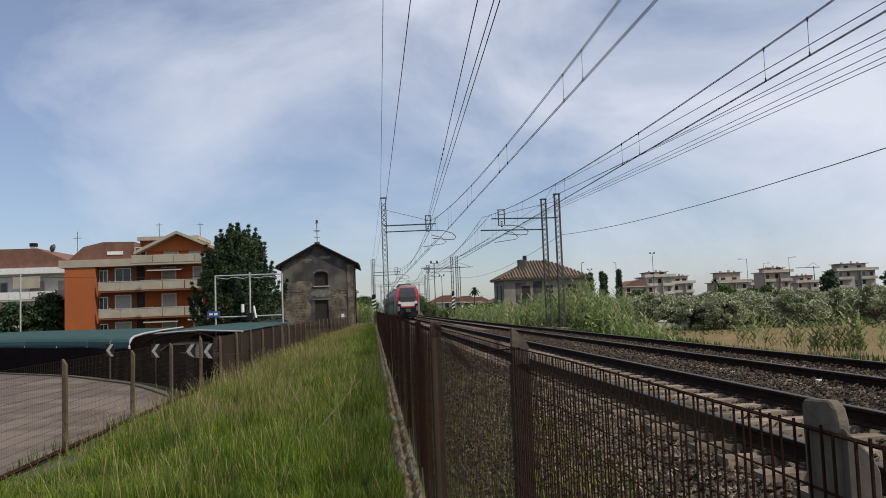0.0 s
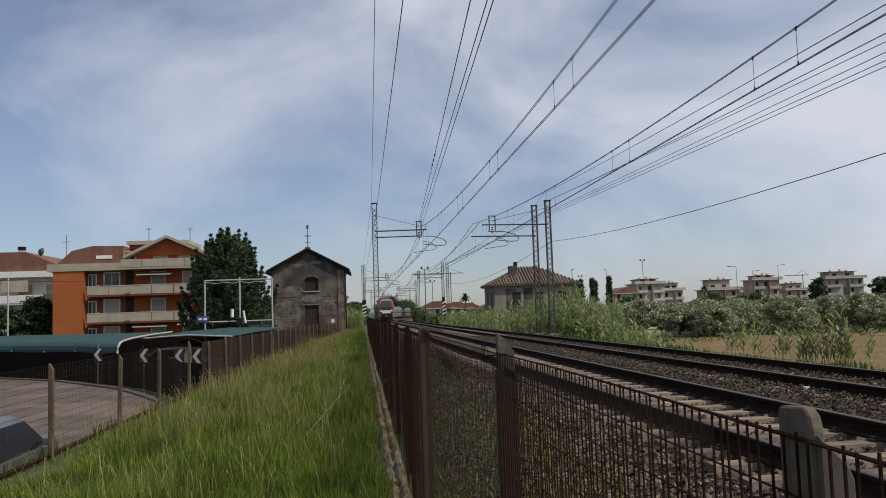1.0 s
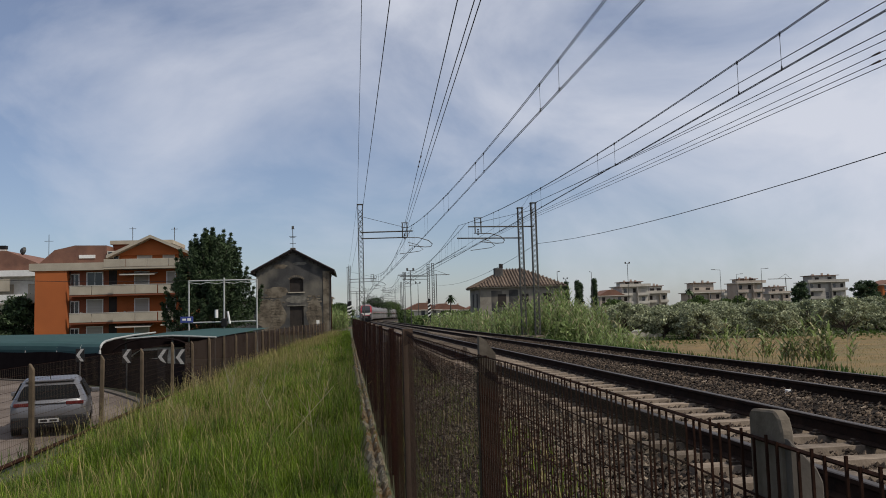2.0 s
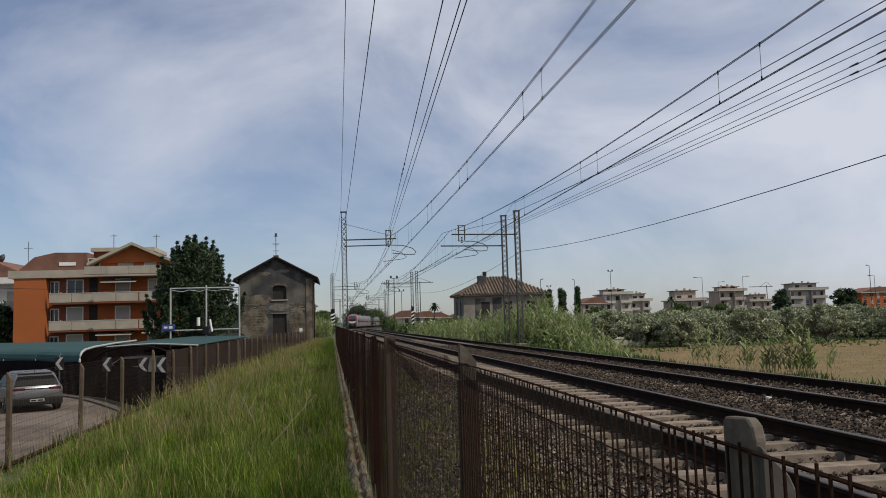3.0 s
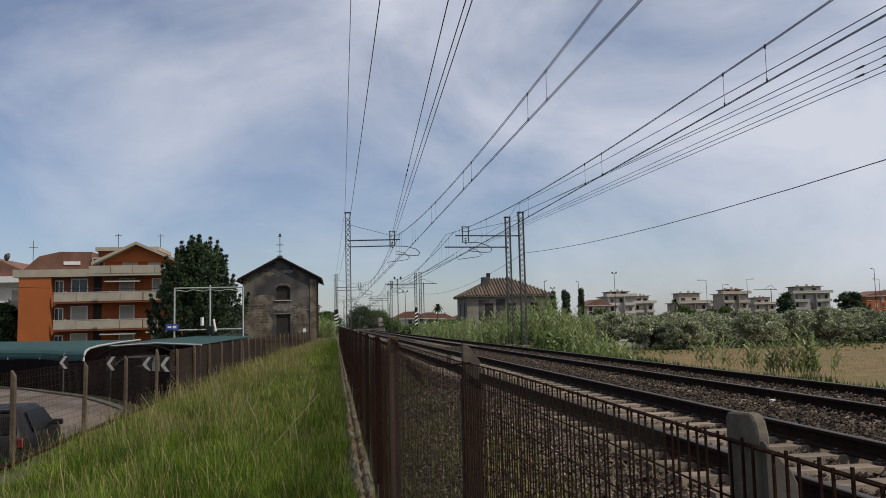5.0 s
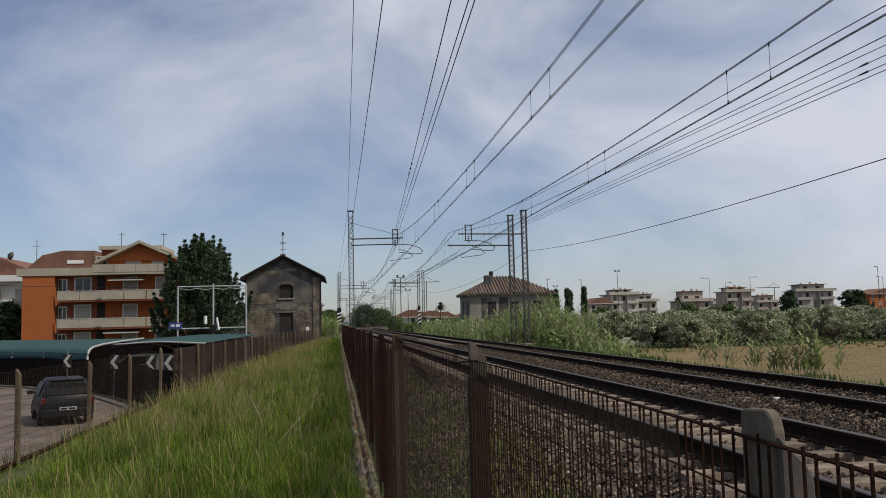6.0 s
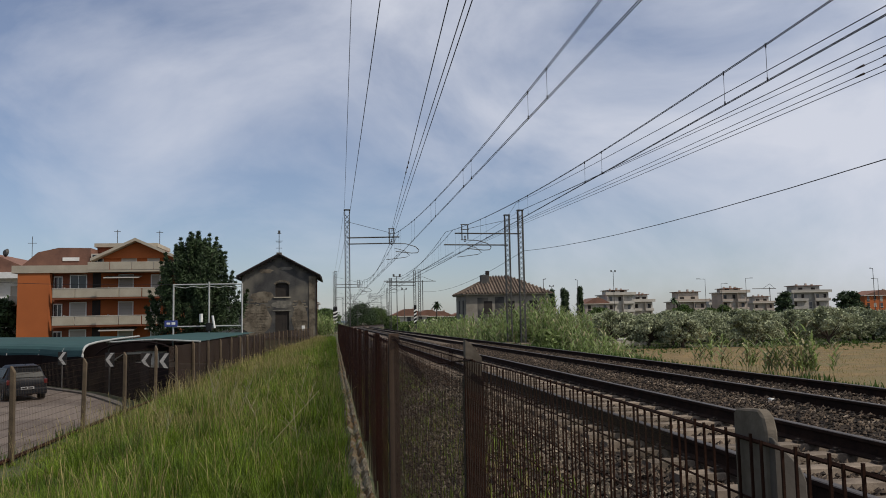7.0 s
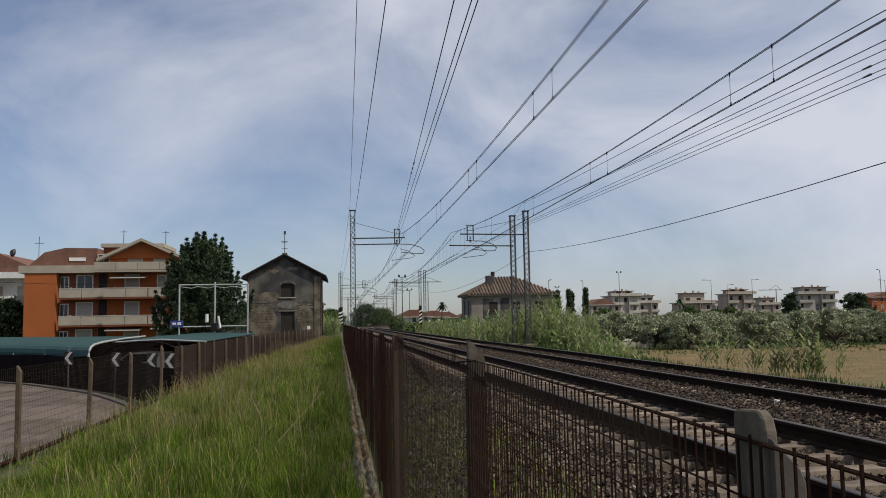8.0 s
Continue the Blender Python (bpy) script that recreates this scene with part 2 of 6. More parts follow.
def tubes(pts, r, n=6, bm=None):
    """One unbroken round bar through the points."""
    bm = bm or bmesh.new()
    pts = [Vector(p) for p in pts]
    rings = []
    for i, p in enumerate(pts):
        d = (pts[min(i + 1, len(pts) - 1)] - pts[max(i - 1, 0)]).normalized()
        up = Vector((0, 0, 1)) if abs(d.z) < 0.9 else Vector((0, 1, 0))
        a = d.cross(up).normalized()
        b = d.cross(a)
        rings.append([bm.verts.new(p + (a * math.cos(2 * math.pi * k / n) + b * math.sin(2 * math.pi * k / n)) * r) for k in range(n)])
    for A, B in zip(rings, rings[1:]):
        for i in range(n):
            bm.faces.new((A[i], A[(i + 1) % n], B[(i + 1) % n], B[i]))
    bm.faces.new(rings[0][::-1])
    bm.faces.new(rings[-1])
    return bm


def prism(bm, pts, axis, a, b, mi=0):
    """A prism of the outline pts (pairs), drawn out along axis (x, y or z) from a to b."""
    def at(u, v, w):
        return {"x": (w, u, v), "y": (u, w, v), "z": (u, v, w)}[axis]
    A = [bm.verts.new(at(u, v, a)) for u, v in pts]
    B = [bm.verts.new(at(u, v, b)) for u, v in pts]
    n = len(pts)
    for i in range(n):
        bm.faces.new((A[i], A[(i + 1) % n], B[(i + 1) % n], B[i])).material_index = mi
    bm.faces.new(A[::-1]).material_index = mi
    bm.faces.new(B).material_index = mi
    bmesh.ops.recalc_face_normals(bm, faces=bm.faces[:])
    return bm


# ---- the line of the railway ----
def bend(y):
    """How far the line has swung to the side at y metres ahead."""
    return max(0.0, y - 165) ** 2 / 1900.0


def heading(y):
    return -math.degrees(math.atan(max(0.0, y - 165) / 950.0))


ROAD_Z = -1.7


def smooth(a, b, v):
    k = min(1.0, max(0.0, (v - a) / (b - a)))
    return k * k * (3 - 2 * k)


def left_edge(y):
    """Where the left fence runs."""
    return -4.25 + 0.6 * smooth(15, 45, y) + 1.7 * smooth(40, 80, y)


def ground_z(x, y):
    d = x - bend(y)
    le = left_edge(y)
    if d < le - 0.12:
        up = smooth(66, 84, y)
        low = ROAD_Z - 0.06 + (ROAD_Z * -1 - 0.25) * up * smooth(-30, -14, d)
        return low + (-0.66 - low) * (1 - smooth(0, 0.85, le - 0.12 - d)) * (1 - up) + (-0.66 - low) * up * (1 - smooth(0, 3, le - d))
    if d < 0.4:
        return -0.66 + 0.16 * smooth(le, -1.0, d) + 0.03 * math.sin(d * 3 + y)
    if d < 9.4:
        return -0.5
    return -0.5 - 0.15 * smooth(9.4, 11, d) - 1.75 * smooth(11.5, 16.5, d)


def ground():
    xs = [-3000, -800, -300, -150, -80, -50, -35, -25, -18, -14, -10, -8, -7, -6.2, -5.8, -5.4, -5.1, -4.8, -4.6, -4.4, -4.2, -4, -3.6, -3, -2.4, -1.8, -1.2, -0.6, 0, 0.4, 1, 3, 6, 9.4, 10, 10.6, 11.2, 11.8, 12.5, 13.3, 14, 15, 16, 17, 19, 23, 30, 40, 60, 90, 150, 300, 800, 3000]
    ys = [-300, -60, -30, -10, 0] + [2 * i for i in range(1, 60)] + [125, 130, 140, 150, 160] + [170 + 15 * i for i in range(24)] + [600, 900, 1800, 4000]
    V, F = [], []
    for y in ys:
        for x in xs:
            V.append((x + bend(min(y, 530)), y, ground_z(x + bend(y), y)))
    nx = len(xs)
    for j in range(len(ys) - 1):
        for i in range(nx - 1):
            F.append((j * nx + i, j * nx + i + 1, (j + 1) * nx + i + 1, (j + 1) * nx + i))
    return tagged(np_part("ground", V, F, M["soil"]), "brown earth with thin green growth", "ground", kind="structure")


ground()


def strip(name, prof, y0, y1, step, material, label, category="", parent=None):
    """A shape with the outline prof (x, z), swept along the railway."""
    ys = []
    y = y0
    while y < y1:
        ys.append(y)
        y += step if y < 160 else min(step, 8)
    ys.append(y1)
    V, F = [], []
    n = len(prof)
    for y in ys:
        for x, z in prof:
            V.append((x + bend(y), y, z))
    for j in range(len(ys) - 1):
        for i in range(n - 1):
            F.append((j * n + i, j * n + i + 1, (j + 1) * n + i + 1, (j + 1) * n + i))
    ob = np_part(name, V, F, material, parent)
    return tagged(ob, label, category, kind="" if parent else "structure")


def sheet(name, x0, x1, y0, y1, z, material, label, nx=2, ny=2, wob=0.0):
    V = [(x0 + (x1 - x0) * i / nx, y0 + (y1 - y0) * j / ny, z + random.uniform(-wob, wob)) for j in range(ny + 1) for i in range(nx + 1)]
    F = [(j * (nx + 1) + i, j * (nx + 1) + i + 1, (j + 1) * (nx + 1) + i + 1, (j + 1) * (nx + 1) + i) for j in range(ny) for i in range(nx)]
    return tagged(np_part(name, V, F, material), label, name, kind="structure")


T1, T2, HG = 3.97, 7.30, 0.735
strip("ballast_bed", [(0.75, -0.49), (1.9, -0.26), (9.35, -0.26), (10.4, -0.6)], -20, 520, 20, M["ballast"], "grey-brown crushed stone ballast under two tracks", "ballast")
sheet("field", 17.5, 400, -40, 84, -2.36, M["field"], "dry golden stubble field", 20, 8, 0.03)


# road that swings away from the fence
def road():
    mid = [(-7.6, -60), (-7.6, 0), (-7.7, 8), (-8.2, 16), (-9.3, 22), (-11.4, 28), (-14.6, 34), (-19.0, 40), (-25, 45.5), (-33, 50), (-45, 54), (-62, 57), (-90, 59)]
    pts = []
    for i in range(len(mid) - 1):
        for k in range(5):
            a = Vector(mid[i]).lerp(Vector(mid[i + 1]), k / 5)
            pts.append(a)
    V, F = [], []
    for i, p in enumerate(pts):
        d = (pts[min(i + 1, len(pts) - 1)] - pts[max(i - 1, 0)]).normalized()
        s = Vector((d.y, -d.x))
        wr = 2.5 + 2.0 * smooth(10, 32, p.y)
        for w in (-4.5, 0, wr):
            q = p + s * w
            V.append((q.x, q.y, ROAD_Z))
    for j in range(len(pts) - 1):
        for i in range(2):
            F.append((j * 3 + i, j * 3 + i + 1, j * 3 + i + 4, j * 3 + i + 3))
    tagged(np_part("road", V, F, M["road"]), "worn pale grey-brown asphalt road on a bend", "road", kind="structure")
    # kerb on the outer side
    K, KF = [], []
    outer = [V[j * 3 + 2] for j in range(len(pts))]
    sel = [p for p in outer if p[1] > 22]
    for x, y, z in sel:
        K += [(x, y, z), (x, y, z + 0.07), (x + 0.25, y + 0.12, z + 0.07), (x + 0.25, y + 0.12, z)]
    for j in range(len(sel) - 1):
        for i in range(3):
            KF.append((j * 4 + i, j * 4 + i + 1, j * 4 + i + 5, j * 4 + i + 4))
    tagged(np_part("kerb", K, KF, M["kerb_dark"]), "low concrete kerb along the outer side of the bend", "kerb", kind="structure")
    return sel


OUTER = road()


# ---- tracks ----
def rail(name, x, parent):
    # foot, web and head of a flat-bottomed rail
    side = [(x - 0.068, -0.17), (x - 0.068, -0.155), (x - 0.012, -0.135), (x - 0.009, -0.05), (x - 0.036, -0.035), (x - 0.036, -0.006)]
    top = [(x - 0.036, -0.006), (x - 0.028, 0.0), (x + 0.028, 0.0), (x + 0.036, -0.006)]
    other = [(2 * x - u, z) for u, z in side[::-1]]
    r = strip(name, side + other, -20, 520, 20, M["rail_side"], "", parent=parent)
    strip("rail_head", top, -20, 520, 20, M["rail_top"], "polished running surface", parent=r)


def sleeper_mesh():
    bm = bmesh.new()
    prism(bm, [(-0.13, -0.30), (0.13, -0.30), (0.1, -0.17), (-0.1, -0.17)], "x", -1.2, 1.2)
    me = bpy.data.meshes.new("sleeper")
    bm.to_mesh(me)
    bm.free()
    me.materials.append(M["concrete"])
    return me


def clip_mesh():
    bm = boxes((-0.04, 0.04, -0.045, 0.045, 0, 0.02), (-0.016, 0.016, -0.022, 0.022, 0.021, 0.042))
    me = bpy.data.meshes.new("rail_clip")
    bm.to_mesh(me)
    bm.free()
    me.materials.append(M["clip"])
    return me


def track(name, x, label):
    t = thing(name, label, "railway track", group="railway tracks")
    rail("rail", x - HG, t)
    rail("rail", x + HG, t)
    sm, cm = sleeper_mesh(), clip_mesh()
    y = -5.0
    while y < 62:
        s = link("sleeper", sm, t)
        s.matrix_world = pose(x + random.uniform(-0.015, 0.015), y, 0.0, 0, 0, random.uniform(-0.5, 0.5))
        if y < 26:
            for dx in (-HG - 0.11, -HG + 0.11, HG - 0.11, HG + 0.11):
                c = link("rail_clip", cm, t)
                c.matrix_world = pose(x + dx, y, -0.165)
        y += 0.6
    V, F = [], []
    while y < 330:
        b, h = bend(y), math.radians(heading(y))
        c, s = math.cos(h), math.sin(h)
        o = len(V)
        for u, v in ((-1.2, -0.12), (1.2, -0.12), (1.2, 0.12), (-1.2, 0.12)):
            V.append((x + b + u * c - v * s, y + u * s + v * c, -0.175))
        F.append((o, o + 1, o + 2, o + 3))
        y += 0.6
    tagged(np_part("far_sleepers", V, F, M["concrete"], t), kind="stuff")


track("railway_track", T1, "rusty-sided steel rails on pale concrete sleepers")
track("railway_track", T2, "rusty-sided steel rails on concrete sleepers beyond the first track")


def rail_marker():
    m = thing("rail_marker", "small white marker cap beside the rail foot", "marker", (6.42, 11.25, -0.2))
    part("cap", soft_box(-0.035, 0.035, -0.05, 0.05, 0, 0.08, 0.015), M["white"], m)


rail_marker()


def stones():
    base = np.array([(1, 0, 0), (-1, 0, 0), (0, 1, 0), (0, -1, 0), (0, 0, 1), (0, 0, -1)], float)
    fc = np.array([(0, 2, 4), (2, 1, 4), (1, 3, 4), (3, 0, 4), (2, 0, 5), (1, 2, 5), (3, 1, 5), (0, 3, 5)])
    rng = np.random.default_rng(4)
    n = 105000
    x = rng.uniform(0.75, 9.9, n)
    y = -3.0 + 45 * rng.random(n) ** 1.7
    z = np.where(x < 1.9, -0.5 + 0.25 * (x - 0.75) / 1.15, np.where(x > 9.3, -0.28 - (x - 9.3) * 0.3, -0.225))
    on1, on2 = np.abs(x - T1) < 1.25, np.abs(x - T2) < 1.25
    ph = ((y - 1.0) / 0.6 + 0.5) % 1 - 0.5
    keep = ~((on1 & (np.abs(ph) < 0.2)) | (on2 & (np.abs(ph) < 0.2) & (rng.random(n) < 0.55)))
    keep &= (np.abs(np.abs(x - T1) - HG) > 0.09) & (np.abs(np.abs(x - T2) - HG) > 0.09)
    x, y, z = x[keep], y[keep], z[keep]
    z = np.where((np.abs(x - (T1 + T2) / 2) < 0.42), z + 0.07, np.where(np.abs(x - T2) < 1.3, z + 0.08, z)) + rng.uniform(-0.01, 0.03, len(x))
    n = len(x)
    r = rng.uniform(0.014, 0.032, (n, 1, 1)) * rng.uniform(0.6, 1.3, (n, 6, 1))
    a = rng.uniform(0, 6.28, n)
    ca, sa = np.cos(a)[:, None], np.sin(a)[:, None]
    v = base[None] * r + rng.uniform(-0.008, 0.008, (n, 6, 3))
    vx = v[..., 0] * ca - v[..., 1] * sa + v[..., 2] * 0.4
    vy = v[..., 0] * sa + v[..., 1] * ca
    v = np.stack([vx + x[:, None], vy + y[:, None], v[..., 2] * 0.9 + z[:, None]], -1).reshape(-1, 3)
    f = (fc[None] + 6 * np.arange(n)[:, None, None]).reshape(-1, 3)
    tagged(np_part("ballast_stones", v, f, M["stones"]), "loose crushed grey and brown ballast stones", "ballast", kind="stuff")


stones()


def foot_stones():
    """Small dusty stones on the slope between the fence and the track."""
    rng = np.random.default_rng(14)
    n = 22000
    x, y = 0.5 + 2.2 * rng.random(n) ** 0.9, -3.0 + 19 * rng.random(n) ** 1.2
    keep = rng.random(n) < 0.55 + 0.45 * np.sin(x * 5 + 2 * np.sin(y * 1.7)) * np.sin(y * 2.3)
    x, y = x[keep], y[keep]
    z = np.where(x < 0.75, -0.49, np.minimum(-0.49 + 0.25 * (x - 0.75) / 1.15, -0.215)) + 0.012
    n = len(x)
    base = np.array([(1, 0, 0), (-1, 0, 0), (0, 1, 0), (0, -1, 0), (0, 0, 1), (0, 0, -1)], float)
    fc = np.array([(0, 2, 4), (2, 1, 4), (1, 3, 4), (3, 0, 4), (2, 0, 5), (1, 2, 5), (3, 1, 5), (0, 3, 5)])
    v = base[None] * rng.uniform(0.01, 0.028, (n, 1, 1)) * rng.uniform(0.6, 1.3, (n, 6, 1)) + rng.uniform(-0.006, 0.006, (n, 6, 3))
    v = (v + np.stack([x, y, z], -1)[:, None, :]).reshape(-1, 3)
    f = (fc[None] + 6 * np.arange(n)[:, None, None]).reshape(-1, 3)
    tagged(np_part("foot_gravel", v, f, M["pale_stones"]), "pale dusty gravel along the fence foot", "gravel", kind="stuff")


foot_stones()


# ---- fence beside the track ----
FX = 0.40
FTOP = 1.035


def track_fence():
    f = thing("track_fence", "rusty wire mesh fence hung with brown shade net", "fence", (FX, 0, -0.5))
    # welded mesh of vertical and level wires: stout in the first bay, thin beyond it
    def upright(half):
        um = bpy.data.meshes.new("upright_wire")
        bm = boxes((-half, half, -half, half, 0.12, FTOP + 0.462))
        bm.to_mesh(um)
        bm.free()
        um.materials.append(M["rust"])
        return um
    stout, thin = upright(0.0012), upright(0.0006)
    y = -1.5
    while y < 5.62:
        w = link("upright_wire", stout if y < 2.55 else thin, f)
        w.matrix_basis = pose(random.uniform(-0.001, 0.001), y, random.uniform(-0.004, 0.005), random.uniform(-0.25, 0.25), 0, 0)
        y += 0.0252
    for i in range(23):
        z = 0.175 + 0.06 * i
        for y0, y1, r in ((-1.5, 2.58, 0.0014), (2.58, 5.62, 0.0011)):
            pts = [(0.003, y0 + (y1 - y0) * k / 6, z + random.uniform(-0.004, 0.004)) for k in range(7)]
            part("level_wire", tubes(pts, r if i < 22 else 0.0022, 4), M["rust"], f)
    # posts
    bm = bmesh.new()
    prism(bm, [(0.748, 0), (0.812, 0), (0.812, 1.517), (0.807, 1.522), (0.762, 1.525), (0.753, 1.519), (0.748, 1.505)], "x", 0.005, 0.018)
    bmesh.ops.bevel(bm, geom=bm.edges[:], offset=0.002, segments=1, affect="EDGES")
    part("post", bm, M["plate"], f, "pale concrete post with a rounded head")
    bm = bmesh.new()
    prism(bm, [(0.006, 0), (0.04, 0), (0.04, 1.458), (0.034, 1.472), (0.006, 1.502)], "y", 0.738, 0.7475)
    bmesh.ops.bevel(bm, geom=bm.edges[:], offset=0.002, segments=1, affect="EDGES")
    part("post_flange", bm, M["kerb_dark"], f, "tan concrete flange with a slanted head")
    part("post_wrap", boxes((0.0, 0.058, 2.54, 2.60, 0, 1.44)), M["net_far"], f, "brown net wound round the post")
    bm = bmesh.new()
    prism(bm, [(0.004, 1.441), (0.056, 1.441), (0.056, 1.50), (0.022, 1.545), (0.004, 1.557)], "y", 2.55, 2.59)
    part("post", bm, M["plate"], f, "concrete post with a slanted head")
    bm = bmesh.new()
    box(bm, -0.035, 0.035, 5.6, 5.70, 0, 1.535)
    part("post", bm, M["wood"], f, "brown steel post")
    y = 8.4
    while y < 66:
        bm = boxes((0.01, 0.06, y - 0.03, y + 0.03, 0, 1.5))
        part("post", bm, M["rust"], f)
        y += 2.8

    # shade net, hanging in folds; its colour streaks add light and dark to them
    def net(name, y0, y1, step, amp, material, top):
        V, F = [], []
        ys = [y0]
        while ys[-1] < y1:
            ys.append(ys[-1] + step * (1 + ys[-1] / 12))
        zs = [0.06, 0.4, 0.8, 1.15, 1.4, 1.0]
        for y in ys:
            k = noise.noise((y * 1.7, 3.1, 0)) * 0.5 + noise.noise((y * 5.1, 1.1, 4)) * 0.3 + random.uniform(-0.2, 0.2)
            tp = top(y)
            for i, z in enumerate(zs[:5] + [None]):
                zz = tp if z is None else min(z, tp - 0.02 * (6 - i))
                V.append((-0.02 - amp * abs(k) * (1 - abs(zz / 1.5 - 0.5)), y, zz))
        for j in range(len(ys) - 1):
            for i in range(5):
                F.append((j * 6 + i, j * 6 + i + 1, (j + 1) * 6 + i + 1, (j + 1) * 6 + i))
        return np_part(name, V, F, material, f)

    net("shade_net", 5.52, 66, 0.05, 0.2, M["net"], lambda y: 1.50 + 0.025 * noise.noise((y * 0.9, 0, 7)))["label"] = "dark brown shade net in upright folds"
    net("thin_net", 2.42, 5.6, 0.16, 0.02, M["net_thin"], lambda y: 1.50 - 0.10 * max(0.0, math.sin((y - 2.42) / 3.18 * math.pi)) ** 0.8)["label"] = "thin sagging brown shade net"
    # slack folds of net between the posts: flat strips, darker for the folds' shade
    def fold(upper, lower):
        V, F = [], []
        for (y0, z0), (y1, z1) in zip(upper, lower):
            V += [(-0.028, y0, z0), (-0.036, y1, z1)]
        for i in range(len(upper) - 1):
            F.append((2 * i, 2 * i + 1, 2 * i + 3, 2 * i + 2))
        np_part("net_fold", V, F, M["net"], f, "slack fold of net, its shade drawn as a darker strip")
    # each fold: upper and lower edge, as distance along the fence and height
    fold([(5.5, 1.53), (4.9, 1.52), (4.48, 1.48), (3.8, 1.42), (3.3, 1.36)], [(5.5, 1.42), (4.92, 1.46), (4.63, 1.45), (4.06, 1.385), (3.32, 1.35)])
    fold([(5.5, 1.53), (4.84, 1.525), (3.35, 1.52), (2.6, 1.52)], [(5.5, 1.5), (4.84, 1.49), (3.29, 1.475), (2.6, 1.47)])
    fold([(2.9, 1.50), (2.85, 1.48), (2.74, 1.40)], [(2.86, 1.50), (2.81, 1.48), (2.71, 1.395)])
    fold([(2.7, 1.52), (2.58, 1.515), (2.4, 1.487), (2.2, 1.472), (2.05, 1.455)], [(2.66, 1.49), (2.53, 1.48), (2.38, 1.463), (2.18, 1.452), (2.02, 1.448)])
    fold([(2.25, 1.475), (2.05, 1.462), (1.75, 1.462), (1.45, 1.462)], [(2.22, 1.455), (2.05, 1.45), (1.75, 1.45), (1.45, 1.452)])
    # strip of finer net left on the head of the first bay
    np_part("net_strip", [(-0.006, 0.95, 1.49), (-0.006, 0.95, 1.43), (-0.012, 2.58, 1.50), (-0.012, 2.58, 1.41)], [(0, 1, 3, 2)], M["net_thin"], f, "strip of fine brown net")
    # wire along the head of the net
    bm = tubes([(0, 2.4 + 0.8 * i, 1.50 - (0.05 if 0 < i < 4 else 0)) for i in range(5)], 0.003, 4)
    part("head_wire", bm, M["rust"], f)


track_fence()


def fence_kerb():
    V, F = [], []
    n = 900
    prof = ((0.15, -0.58), (0.165, -0.47), (0.205, -0.42), (0.24, -0.455), (0.27, -0.49), (0.295, -0.43), (0.325, -0.415), (0.35, -0.5))
    for j in range(n):
        y = -4.0 + 0.075 * j
        w = noise.noise((y * 1.3, 0, 0)) * 0.05 + noise.noise((y * 7.0, 2, 0)) * 0.03
        g = noise.noise((y * 4.0, 5, 0)) * 0.05
        for i, (x, z) in enumerate(prof):
            k = w if i < 4 else w * 0.3
            V.append((x + k + random.uniform(-0.012, 0.012), y + random.uniform(-0.02, 0.02), z + (g if i in (1, 2, 5, 6) else 0) + random.uniform(-0.015, 0.015)))
    m = len(prof)
    for j in range(n - 1):
        for i in range(m - 1):
            F.append((j * m + i, j * m + i + 1, (j + 1) * m + i + 1, (j + 1) * m + i))
    tagged(np_part("kerb_1", V, F, M["kerb"]), "crumbling lichen-stained concrete kerb under the fence", "kerb", kind="structure")


fence_kerb()


# ---- fence between the grass and the road ----
def road_fence():
    f = thing("road_fence", "concrete-post fence of thin mesh with dark shade net farther on", "fence")
    bm = bmesh.new()
    prism(bm, [(-0.032, -0.45), (0.032, -0.45), (0.032, 1.20), (-0.016, 1.28), (-0.032, 1.28)], "y", -0.032, 0.032)
    bmesh.ops.bevel(bm, geom=bm.edges[:], offset=0.008, segments=1, affect="EDGES")
    pm = bpy.data.meshes.new("post")
    bm.to_mesh(pm)
    bm.free()
    pm.materials.append(M["post"])
    ys = [5.6, 8.5, 11.45, 14.5, 17.2, 19.9]
    while ys[-1] < 74:
        ys.append(ys[-1] + 2.35)
    for y in ys:
        p = link("post", pm, f)
        x = left_edge(y)
        p.matrix_world = pose(x, y, -0.68 + 0.0016 * y + random.uniform(-0.03, 0.03), random.uniform(-1.2, 1.2), random.uniform(-1, 1), random.uniform(-8, 8))
    # mesh wires of the near bays
    for i in range(12):
        z = -0.5 + 0.1 * i
        part("level_wire", tubes([(left_edge(y) - 0.05, y, z + random.uniform(-0.012, 0.012)) for y in ys[:7]], 0.002, 4), M["rust"], f)
    um = bpy.data.meshes.new("upright_wire")
    bm = boxes((-0.0006, 0.0006, -0.0006, 0.0006, -0.55, 0.6))
    bm.to_mesh(um)
    bm.free()
    um.materials.append(M["post"])
    y = 5.0
    while y < 20:
        w = link("upright_wire", um, f)
        w.matrix_basis = pose(left_edge(y) - 0.05, y, 0)
        y += 0.06
    bm = tubes([(left_edge(y) - 0.03, y, -0.60) for y in ys[:9]], 0.03, 6)
    part("bottom_rail", bm, M["rust"], f)
    V, F = [], []
    yy = [21.7 + 0.5 * i for i in range(105)]
    for y in yy:
        k = 0.05 * noise.noise((y * 1.5, 0, 2))
        for z in (-0.7, 0.0, 0.55 + 0.03 * noise.noise((y, 5, 5))):
            V.append((left_edge(y) - 0.07 + k, y, z + 0.0016 * y))
    for j in range(len(yy) - 1):
        for i in range(2):
            F.append((j * 3 + i, j * 3 + i + 1, j * 3 + i + 4, j * 3 + i + 3))
    np_part("shade_net", V, F, M["net_far"], f)["label"] = "dark grey-brown shade net"


road_fence()


